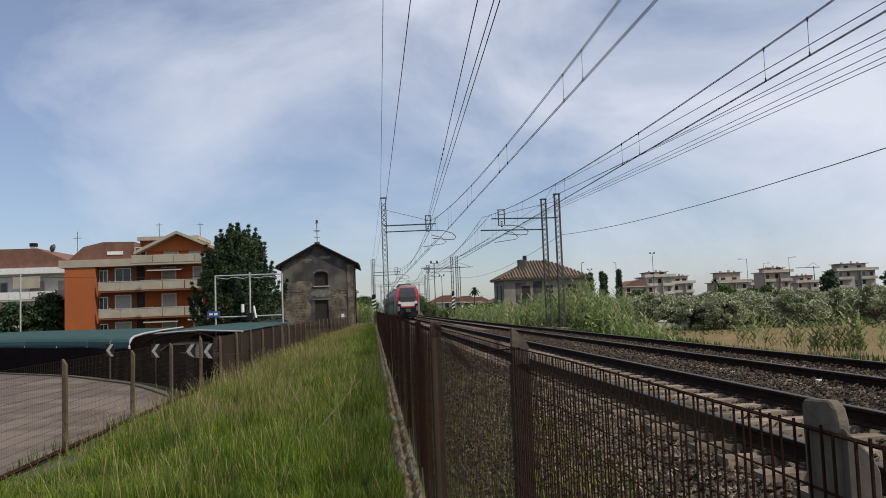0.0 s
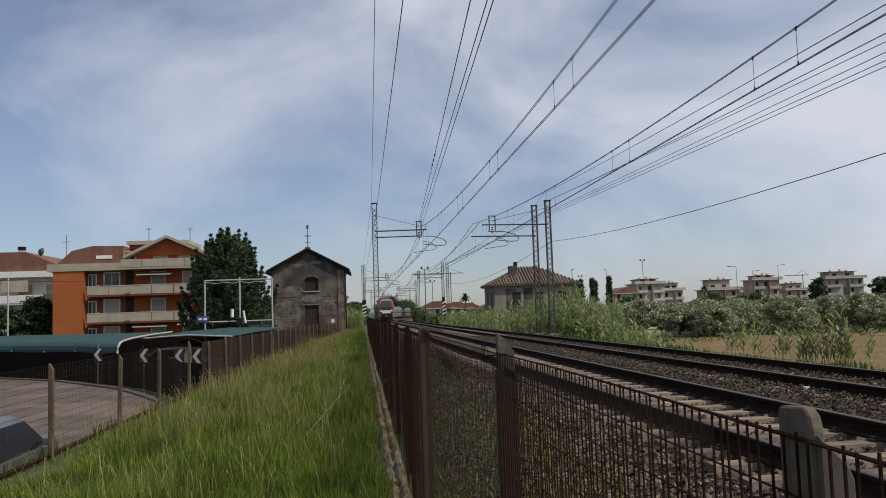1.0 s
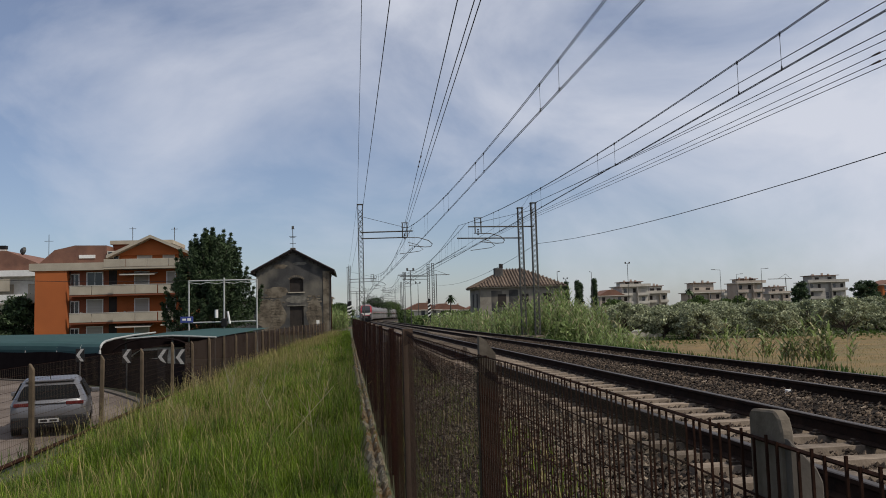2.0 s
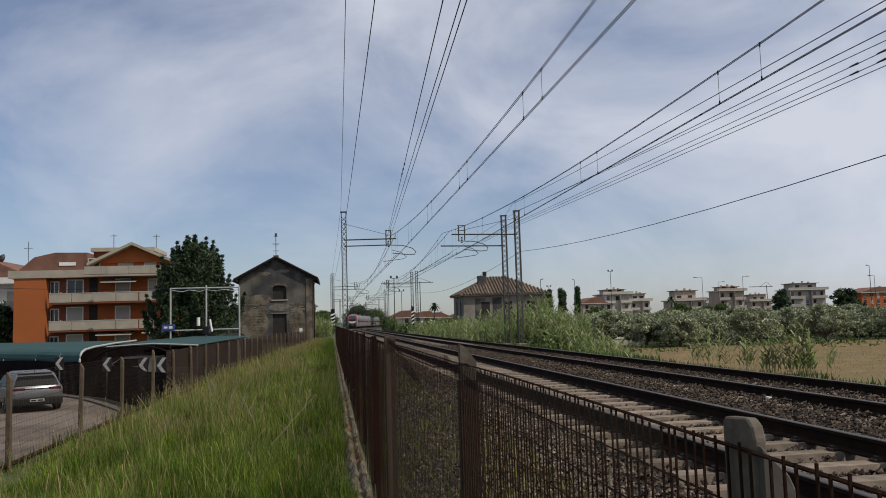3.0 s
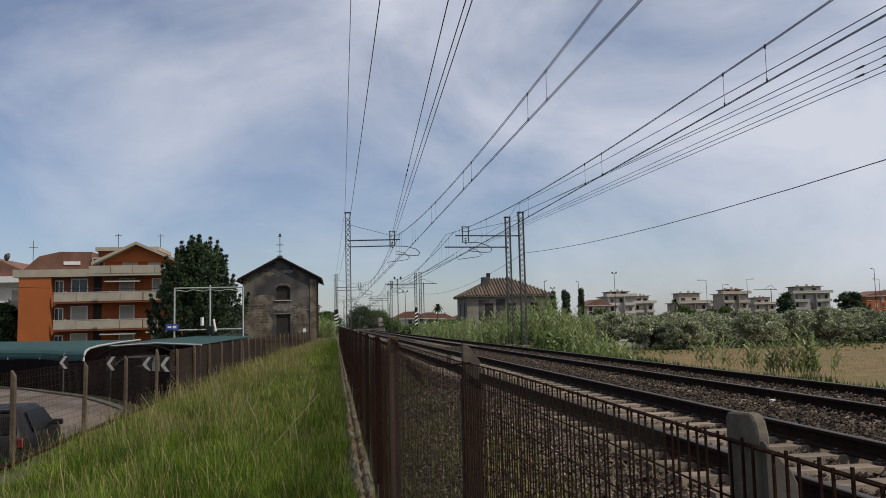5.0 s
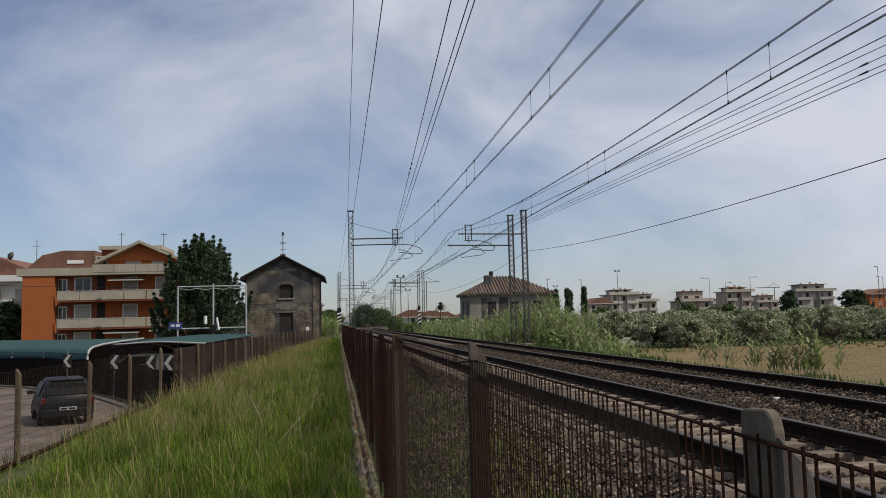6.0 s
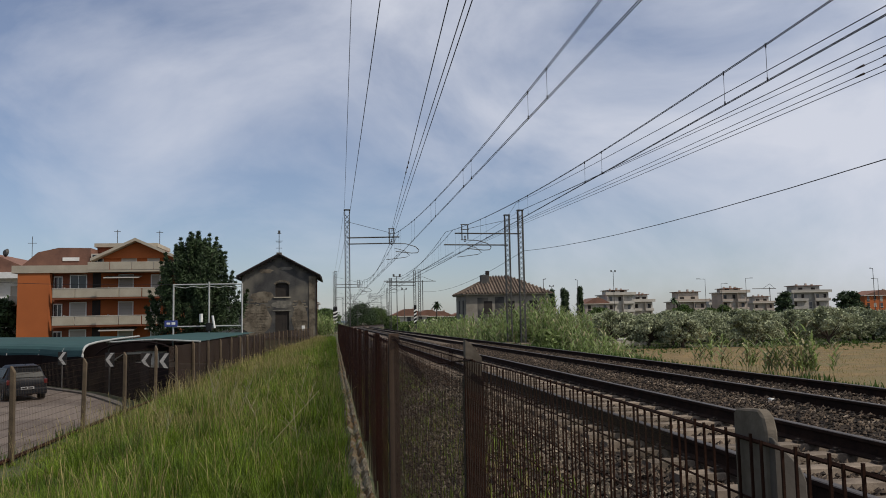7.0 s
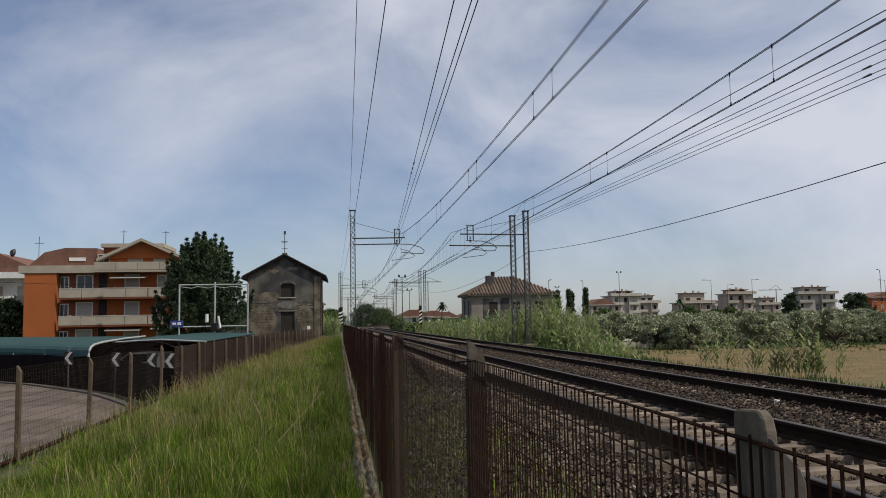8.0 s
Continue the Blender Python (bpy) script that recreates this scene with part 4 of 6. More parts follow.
def crossing_gantry():
    g = thing("sign_gantry", "pale grey steel portal frame with a blue sign", "gantry", (-9.0, 60, 0))
    for x in (-2.46, 0.04, 2.38):
        part("upright", tubes([(x, 0, -1.7), (x, 0, 4.12 + (0.15 if abs(x) < 0.1 else 0))], 0.062, 8), M["white_tube"], g)
    for z in (4.08, 1.05):
        part("crossbar", tubes([(-2.46, 0, z), (2.38, 0, z)], 0.048, 8), M["white_tube"], g)
    part("cable", tubes([(-2.4 + 0.4 * i, -0.02, 3.95 - 0.06 * (i % 3)) for i in range(13)], 0.025, 5), M["white_tube"], g)
    s = part("sign", soft_box(-3.05, -2.15, -0.12, -0.06, 1.06, 1.5, 0.02), M["blue"], g, "blue sign with unreadable white writing")
    part("writing", boxes((-2.9, -2.65, -0.13, -0.121, 1.22, 1.36), (-2.55, -2.3, -0.13, -0.121, 1.2, 1.38)), M["white"], s)
    part("signal_head", soft_box(-0.15, 0.25, -0.25, 0.05, 0.7, 1.3, 0.05), M["black"], g)
    part("bell", tubes([(-0.5, -0.1, 1.35), (-0.5, -0.1, 1.95)], 0.12, 8), M["white"], g)
    part("bracket", tubes([(0.45, -0.1, 0.9), (0.3, -0.1, 1.8)], 0.08, 8), M["white"], g)


crossing_gantry()
wire("phone_cable", [(-40, 66, 5.1), (-27.7, 66, 4.85), (-11.46, 60, 4.1)], 0.018, "thin pale cable that runs to the gantry", 0.12)


# ---- buildings ----
def window(parent, x, z, w, h, y, closed=True, frame_m="white", deep=0.12, name="window"):
    """A window on a wall that faces the line: frame, sill and a shutter or pane set back in it."""
    bm = boxes((x - w / 2 - 0.1, x - w / 2, y - 0.04, y + deep, z - 0.02, z + h + 0.1), (x + w / 2, x + w / 2 + 0.1, y - 0.04, y + deep, z - 0.02, z + h + 0.1), (x - w / 2, x + w / 2, y - 0.04, y + deep, z + h, z + h + 0.1))
    o = part(name, bm, M[frame_m], parent)
    part("shutter" if closed else "pane", boxes((x - w / 2, x + w / 2, y - 0.006, y + deep, z, z + h)), M["shutter" if closed else "glass"], o)
    if not closed:
        part("mullion", boxes((x - 0.03, x + 0.03, y - 0.025, y - 0.008, z, z + h)), M[frame_m], o)
    part("sill", boxes((x - w / 2 - 0.12, x + w / 2 + 0.12, y - 0.1, y + deep, z - 0.08, z - 0.021)), M[frame_m], o)
    return o


def old_house():
    h = thing("old_house", "derelict two-storey house of patchy grey plaster and bare stone", "house", (-5.3, 80, -0.2))
    W2, D, E, A = 3.55, 9.0, 6.05, 7.95
    # front wall, in strips round the two openings
    ap = lambda x: A - (A - E) * abs(x) / W2
    bm = bmesh.new()
    def piece(x0, x1, z0, z1=None):
        prism(bm, [(x0, z0), (x1, z0), (x1, z1 if z1 is not None else ap(x1)), (x0, z1 if z1 is not None else ap(x0))], "y", 0, 0.4)
    piece(-W2, -0.35, 0)
    piece(0.98, W2, 0)
    piece(-0.35, 0.98, 2.55, 3.95)
    prism(bm, [(-0.35, 5.3), (0.98, 5.3), (0.98, ap(0.98)), (0, A), (-0.35, ap(-0.35))], "y", 0, 0.4)
    part("gable_wall", bm, M["plaster_old"], h)
    # patches where the plaster has fallen, with ragged rims
    def patch(cx, cz, rx, rz_, y, material, nm, lab, flat=None):
        pts = []
        for k in range(26):
            a = 2 * math.pi * k / 26
            q = 1 + 0.28 * noise.noise((math.cos(a) * 1.7 + cx, math.sin(a) * 1.7 + cz, rx)) + random.uniform(-0.07, 0.07)
            x, z = cx + rx * q * math.cos(a), cz + rz_ * q * math.sin(a)
            x = min(W2 - 0.68, max(-W2 + 0.02, x))
            z = max(0.02, min(ap(x) - 0.25, z))
            if flat and flat[0] - 0.02 < x < flat[1] + 0.02 and flat[2] < z < flat[3]:
                x = flat[0] - 0.02 if cx < flat[0] else flat[1] + 0.02
            pts.append((x, z))
        bm = bmesh.new()
        vs = [bm.verts.new((x, y, z)) for x, z in pts]
        bm.faces.new(vs)
        r = bmesh.ops.extrude_face_region(bm, geom=bm.faces[:])
        bmesh.ops.translate(bm, vec=(0, 0.008, 0), verts=[e for e in r["geom"] if isinstance(e, bmesh.types.BMVert)])
        bmesh.ops.recalc_face_normals(bm, faces=bm.faces[:])
        part(nm, bm, material, h, lab)
    patch(-2.1, 1.7, 1.45, 1.75, -0.010, M["stone_old"], "bare_masonry", "bare rubble stone")
    patch(2.05, 1.6, 0.72, 1.6, -0.010, M["stone_old"], "bare_masonry", "bare rubble stone")
    patch(-1.6, 4.0, 1.1, 0.55, -0.011, M["stone_old"], "bare_masonry", "bare rubble stone")
    patch(0.3, 3.2, 0.95, 0.38, -0.012, M["beige_worn"], "lime_patch", "pale lime wash over the door")
    patch(0.7, 6.75, 0.62, 0.16, -0.011, M["beige_worn"], "lime_patch", "pale flaking lime wash")
    patch(-1.3, 6.5, 0.7, 0.22, -0.011, M["stone_old"], "bare_masonry", "bare rubble stone")
    # brick arch over the upper window
    for i in range(9):
        a = math.radians(40 + 12.5 * i)
        bm = boxes((-0.06, 0.06, -0.022, -0.002, 0, 0.22))
        bmesh.ops.rotate(bm, cent=(0, 0, 0), matrix=Matrix.Rotation(math.pi / 2 - a, 3, "Y"), verts=bm.verts[:])
        bmesh.ops.translate(bm, vec=(0.315 + 0.78 * math.cos(a), 0, 4.78 + 0.62 * math.sin(a)), verts=bm.verts[:])
        part("arch_brick", bm, M["stone_old"], h)
    # single stones that stand proud in the bare masonry, in rough courses
    sg = M["stone_old"]
    for r in range(13):
        z = 0.25 + 0.27 * r
        x = -W2 + 0.25 + random.uniform(0, 0.3)
        while x < W2 - 0.9:
            w, hh = random.uniform(0.1, 0.24), random.uniform(0.05, 0.1)
            if not (-0.75 < x + w < 1.4) and random.random() < 0.62:
                bm = boxes((x - w, x + w, -0.02 - random.uniform(0, 0.012), -0.001, z - hh, z + hh))
                bmesh.ops.bevel(bm, geom=bm.edges[:], offset=0.012, segments=1, affect="EDGES")
                part("stone", bm, sg, h)
            x += 2 * w + random.uniform(0.03, 0.3)
    for i in range(9):
        for sd in (-1, 1):
            x = sd * (0.35 + 0.42 * i)
            part("rafter_end", boxes((x - 0.06, x + 0.06, -0.33, -0.001, ap(x) - 0.17, ap(x) - 0.02)), M["tile_dark"], h)
    part("side_wall", boxes((-W2, -W2 + 0.4, 0.4, D, 0, E)), M["plaster_old"], h)
    part("side_wall", boxes((W2 - 0.4, W2, 0.4, D, 0, E)), M["plaster_old"], h)
    part("back_wall", boxes((-W2 + 0.4, W2 - 0.4, D - 0.4, D, 0, E)), M["plaster_old"], h)
    part("corner_pilaster", boxes((W2 - 0.65, W2 + 0.02, -0.05, 0.02, 0, E - 0.1)), M["stone_old"], h)
    # openings
    part("window_board", boxes((-0.35, 0.98, 0.2, 0.25, 3.95, 5.3)), M["dark_open"], h)
    part("window_sill", boxes((-0.5, 1.12, -0.08, 0.2, 3.85, 3.949)), M["beige"], h, "pale stone sill")
    d = part("door", boxes((-0.35, 0.98, 0.15, 0.2, 0, 2.55)), M["dark_open"], h, "brown plank door")
    for i in range(4):
        part("plank", boxes((-0.33 + 0.33 * i, -0.02 + 0.33 * i, 0.13, 0.149, 0, 2.55)), M["dark_open"], d)
    part("lintel", boxes((-0.6, 1.2, -0.04, 0.1, 2.551, 2.68)), M["beige_worn"], h, "pale stone lintel")
    part("meter_box", soft_box(2.2, 2.5, -0.08, -0.002, 0.6, 1.1, 0.02), M["white"], h, "small white meter box")
    # roof with overhanging eaves, and its rows of tiles
    for s in (-1, 1):
        bm = bmesh.new()
        prism(bm, [(0, A + 0.02), (s * (W2 + 0.5), E - 0.24), (s * (W2 + 0.5), E - 0.08), (0, A + 0.2)], "y", -0.35, D + 0.3)
        r = part("roof", bm, M["tile_dark"], h, "dark clay tile roof")
        for i in range(16):
            bm = bmesh.new()
            y = -0.34 + 0.57 * i
            tube(bm, (0, y, A + 0.2), (s * (W2 + 0.5), y, E - 0.08), 0.1, 6)
            part("roof_rib", bm, M["tile_dark"], r)
        part("gutter", tubes([(s * (W2 + 0.55), -0.3, E - 0.2), (s * (W2 + 0.55), D, E - 0.2)], 0.09, 8), M["galv"], h)
    part("downpipe", tubes([(W2 + 0.5, -0.2, E - 0.25), (W2 + 0.12, -0.1, E - 0.7), (W2 + 0.12, -0.1, 0)], 0.06, 8), M["rust"], h)
    part("chimney", soft_box(-0.25, 0.25, 0.2, 0.7, A - 0.1, A + 0.4, 0.03), M["stone_old"], h)
    a = thing("tv_antenna", "thin television aerial on the house roof", "antenna", (-5.3, 80.45, 8.1))
    part("pole", tubes([(0, 0, 0), (0, 0, 2.2)], 0.035, 6), M["galv"], a)
    bm = bmesh.new()
    for z, w in ((0.5, 0.3), (1.1, 0.25), (1.2, 0.35), (1.95, 0.2)):
        tube(bm, (-w, 0, z), (w, 0, z), 0.025, 5)
    box(bm, -0.1, 0.12, -0.05, 0.05, 1.95, 2.25)
    part("aerial_head", bm, M["galv"], a)
    # lean-to beside it
    e = thing("lean_to", "grey rendered lean-to shed beside the old house", "shed", (-10.2, 82, -1.2))
    bm = bmesh.new()
    prism(bm, [(-2.2, 0), (1.3, 0), (1.3, 4.4), (-2.2, 3.7)], "y", 0, 4)
    part("wall", bm, M["greywall"], e)
    bm = bmesh.new()
    prism(bm, [(-2.4, 3.68), (1.3, 4.42), (1.3, 4.6), (-2.4, 3.86)], "y", -0.3, 4.2)
    part("roof", bm, M["tile_dark"], e)


old_house()


def orange_flats():
    b = thing("apartment_building", "orange rendered four-storey flats with beige balcony rails", "apartment building", (-23.6, 85, -1.7))
    # body, from the ground to the eave
    part("wall", boxes((-7.35, 7.6, 0, 11, 0, 8.3)), M["orange"], b, "plain orange render")
    # darker orange slab on the flat wall paints the shade of the balcony bay
    part("recess", boxes((-4.3, -0.6, -0.02, -0.004, 0, 8.2)), M["orange_dark"], b)
    part("eave_band", boxes((-7.9, -0.7, -1.1, 11.3, 8.3, 9.05)), M["beige"], b, "beige concrete eave band")
    part("end_pier", boxes((-7.35, -4.35, -1.0, -0.003, 0, 8.29)), M["orange"], b)
    # attic and roofs
    bm = bmesh.new()
    prism(bm, [(-7.6, 9.06), (-0.9, 9.06), (-0.9, 10.9), (-4.0, 10.95), (-6.0, 10.5)], "y", 0.4, 10)
    part("mansard_roof", bm, M["roof_brown"], b, "dark red tile roof with a skylight")
    part("skylight", boxes((-3.6, -2.0, 0.33, 0.395, 9.6, 9.95)), M["white"], b)
    part("attic_wall", boxes((-0.9, 7.6, 0.3, 10, 8.3, 9.9)), M["orange"], b)
    part("attic_block", boxes((-1.0, 5.0, 3.0, 9, 9.9, 11.2)), M["orange_dark"], b)
    part("flat_roof", boxes((-1.2, 5.2, 2.6, 9.3, 11.2, 11.6)), M["beige"], b)
    bm = bmesh.new()
    prism(bm, [(0.2, 9.8), (3.7, 11.45), (7.4, 9.8)], "y", 0.0, 6)
    part("gable", bm, M["orange"], b)
    for s, x0, x1 in ((-1, -0.6, 3.7), (1, 8.2, 3.7)):
        bm = bmesh.new()
        prism(bm, [(x0, 9.45), (x1, 11.5), (x1, 11.8), (x0, 9.75)], "y", -0.9, 6.2)
        part("gable_roof", bm, M["beige"], b, "pale overhanging gable edge")
    # balconies
    k = 0
    for z in (0.5, 3.25, 6.0):
        for x0, x1, dep in ((-4.0, 0.3, 1.25), (0.3, 4.6, 1.7), (4.6, 7.6, 1.5)):
            if z < 1:
                continue
            zz = z - 0.25
            bal = part("balcony", boxes((x0, x1, -dep, -0.02, zz - 0.12, zz + 0.05)), M["orange_dark"], b)
            n = 2
            for i in range(n):
                a0, a1 = x0 + (x1 - x0) * i / n + 0.03, x0 + (x1 - x0) * (i + 1) / n - 0.03
                part("panel", soft_box(a0, a1, -dep - 0.03, -dep + 0.08, zz + 0.051, zz + 0.92, 0.02), M["beige"], bal)
            part("handrail", boxes((x0, x1, -dep - 0.05, -dep + 0.09, zz + 0.93, zz + 0.99)), M["cream"], bal)
    bal = part("balcony", boxes((-0.6, 7.8, -1.8, 0.28, 8.3, 8.5)), M["beige"], b)
    for i in range(4):
        part("panel", soft_box(-0.55 + 2.1 * i, 1.5 + 2.1 * i, -1.83, -1.72, 8.51, 9.3, 0.02), M["beige"], bal)
    # windows and doors
    for z in (0.5, 3.25, 6.0):
        window(b, -3.85, z, 0.7, 1.9, -0.03, False, "white")
        window(b, -1.9, z, 1.45, 2.05, -0.03, z < 5, "white")
        part("loggia", boxes((-0.55, 0.25, -0.05, -0.006, z, z + 2.3)), M["dark_open"], b)
        window(b, 2.7, z, 1.3, 2.05, -0.03, True, "white")
        window(b, 5.6, z, 0.75, 2.0, -0.03, True, "white")
    for z in (3.25, 6.0):
        for x in (-3.1, 1.1):
            t = part("chair", boxes((x, x + 0.5, -0.7, -0.2, z - 0.1, z + 0.35), (x, x + 0.07, -0.7, -0.2, z + 0.3, z + 0.85), (x + 0.7, x + 1.0, -0.7, -0.3, z - 0.1, z + 0.6)), M["cream"], b)
    window(b, 2.9, 8.9, 1.3, 1.4, 0.27, True, "cream")
    window(b, 5.3, 8.9, 1.0, 1.5, 0.27, True, "cream")
    window(b, -0.2, 9.0, 1.0, 1.2, 0.27, False, "cream")
    for x, z in ((2.6, 8.0), (2.2, 2.75), (6.6, 2.85)):
        bm = bmesh.new()
        prism(bm, [(-0.1, z), (-1.6, z - 0.22), (-1.6, z - 0.32), (-0.1, z - 0.06)], "x", x - 1.7, x + 1.7)
        part("awning", bm, M["cream"], b, "rolled-out pale awning")
    part("downpipe", tubes([(-4.3, -0.1, 0), (-4.3, -0.1, 8.2)], 0.06, 6), M["wood"], b)
    # rear wing with balconies at the end wall
    for z in (2.2, 5.2):
        bal = part("balcony", boxes((-9.4, -7.36, 2.5, 5, z, z + 0.15)), M["beige"], b)
        part("panel", boxes((-9.4, -7.37, 2.44, 2.55, z + 0.151, z + 1.0)), M["beige"], bal)
    for x, z, h in ((0.5, 11.6, 1.0), (4.9, 11.6, 0.9)):
        a = thing("tv_antenna", "thin rooftop aerial on the flats", "antenna", (-23.6 + x, 90, -1.7 + z))
        part("pole", tubes([(0, 0, 0), (0, 0, h + 0.7)], 0.035, 6), M["galv"], a)
        part("aerial_head", tubes([(-0.35, 0, h + 0.5), (0.35, 0, h + 0.5)], 0.03, 5), M["galv"], a)


orange_flats()


def white_flats():
    b = thing("apartment_building", "pale cream flats with brown roof and deep balconies", "apartment building", (-44, 97, -1.7))
    part("wall", boxes((-12, 9.6, 1.5, 12, 0, 8.6)), M["white"], b)
    bm = bmesh.new()
    prism(bm, [(-12.5, 9.3), (10.2, 9.3), (5.0, 11.6), (-8, 11.6)], "y", 0.5, 12)
    part("roof", bm, M["roof_brown"], b, "brown tile roof")
    part("eave_band", boxes((-12.5, 10.2, -0.1, 12, 8.6, 9.3)), M["white"], b)
    for z in (2.4, 5.4):
        bal = part("balcony", boxes((-12, 9.4, -0.3, 1.49, z, z + 0.2)), M["cream"], b)
        for i in range(9):
            part("panel", soft_box(-12 + 2.35 * i, -9.72 + 2.35 * i, -0.33, -0.22, z + 0.21, z + 1.1, 0.02), M["white"], bal)
        for x in (-9, -4.2, 0.5, 4.6, 7.8):
            window(b, x, z + 0.25, 1.4, 2.0, 1.48, x > 4, "beige")
        part("awning", boxes((2.5, 5.5, 0.0, 0.06, z + 1.5, z + 2.9)), M["beige"], b)
    for x in (-9, -4.2, 0.5, 6):
        part("garage_opening", boxes((x - 1.2, x + 1.2, 1.4, 1.495, 0.1, 2.1)), M["dark_open"], b)
    part("chimney", soft_box(3.9, 4.5, 1.2, 1.8, 10.5, 11.9, 0.03), M["cream"], b)
    part("chimney_cap", boxes((3.85, 4.55, 1.15, 1.85, 11.9, 12.3)), M["black"], b)
    part("satellite_dish", tube(bmesh.new(), (6.6, 1, 11.6), (6.45, 0.8, 11.65), 0.5, 12, 0.3), M["galv"], b)
    a = thing("tv_antenna", "thin metal rooftop aerial on the flats", "antenna", (-35.3, 100, 8.8))
    part("pole", tubes([(0, 0, 0), (0, 0, 3.2)], 0.035, 6), M["galv"], a)
    part("aerial_head", tubes([(-0.5, 0, 2.4), (0.5, 0, 2.4)], 0.03, 5), M["galv"], a)
    p = thing("lamp_post", "slim pale lamp post by the car park", "street lamp", (-30.2, 72, -1.7))
    part("pole", tubes([(0, 0, 0), (0, 0, 7.2)], 0.07, 8), M["white_tube"], p)


white_flats()


def right_house():
    h = thing("hip_house", "old plastered house with a weathered hipped tile roof", "house", (24.3, 110, -1.5))
    part("wall", boxes((-6.0, 5.8, 0, 9, 0, 6.3)), M["plaster_pale"], h)
    bm = bmesh.new()
    e, z0, z1 = 0.6, 6.25, 8.9
    a = [bm.verts.new(p) for p in ((-6 - e, -e, z0), (5.8 + e, -e, z0), (5.8 + e, 9 + e, z0), (-6 - e, 9 + e, z0))]
    r0, r1 = bm.verts.new((-1.4, 4.5, z1)), bm.verts.new((1.2, 4.5, z1))
    for q in ((a[0], a[1], r1, r0), (a[1], a[2], r1), (a[2], a[3], r0, r1), (a[3], a[0], r0), tuple(a[::-1])):
        bm.faces.new(q)
    rf = part("roof", bm, M["tile_red"], h, "faded terracotta tiles")
    bm = bmesh.new()
    n = 30
    for i in range(n):
        x = -6.4 + 12.6 * i / (n - 1)
        t = min(1, max(0.0, (x + 6.6) / 5.2)) if x < -1.4 else (1 if x < 1.2 else max(0.0, (6.4 - x) / 5.2))
        if t > 0.05:
            tube(bm, (x, -e, z0 + 0.06), (x, -e + 5.1 * t, z0 + 0.06 + (z1 - z0) * t), 0.12, 6)
    for i in range(22):
        y = -0.5 + 9.9 * i / 21
        t = 1 - abs(y - 4.5) / 5.1
        if t > 0.05:
            tube(bm, (-6.6, y, z0 + 0.06), (-6.6 + 5.2 * t, y, z0 + 0.06 + (z1 - z0) * t), 0.12, 6)
    tagged(part("roof_rib", bm, M["tile_red"], rf), kind="stuff")
    part("eave", boxes((-6.45, 6.25, -0.45, 9.45, 6.1, 6.249)), M["beige"], h)
    part("chimney", soft_box(-3.4, -2.2, 2.2, 3.2, 7.6, 9.0, 0.05), M["plaster_old"], h)
    part("chimney_pot", soft_box(-2.6, -2.1, 2.6, 3.1, 9.0, 9.6, 0.04), M["tile_dark"], h)
    for x in (-2.9, 0.3, 3.6):
        part("window", boxes((x - 0.6, x + 0.6, -0.02, -0.003, 3.4, 5.2)), M["dark_open"], h)
    part("stain_patch", boxes((-4.4, -2.9, -0.015, -0.002, 0.8, 5.7)), M["plaster_old"], h, "patch of bare masonry")
    part("stain_patch", boxes((-1.9, -0.6, -0.015, -0.002, 1.2, 5.8)), M["plaster_old"], h, "patch of bare masonry")
    for y in (2.5, 6.0):
        part("window", boxes((-6.02, -6.003, y - 0.5, y + 0.5, 3.4, 5.4)), M["dark_open"], h)


right_house()


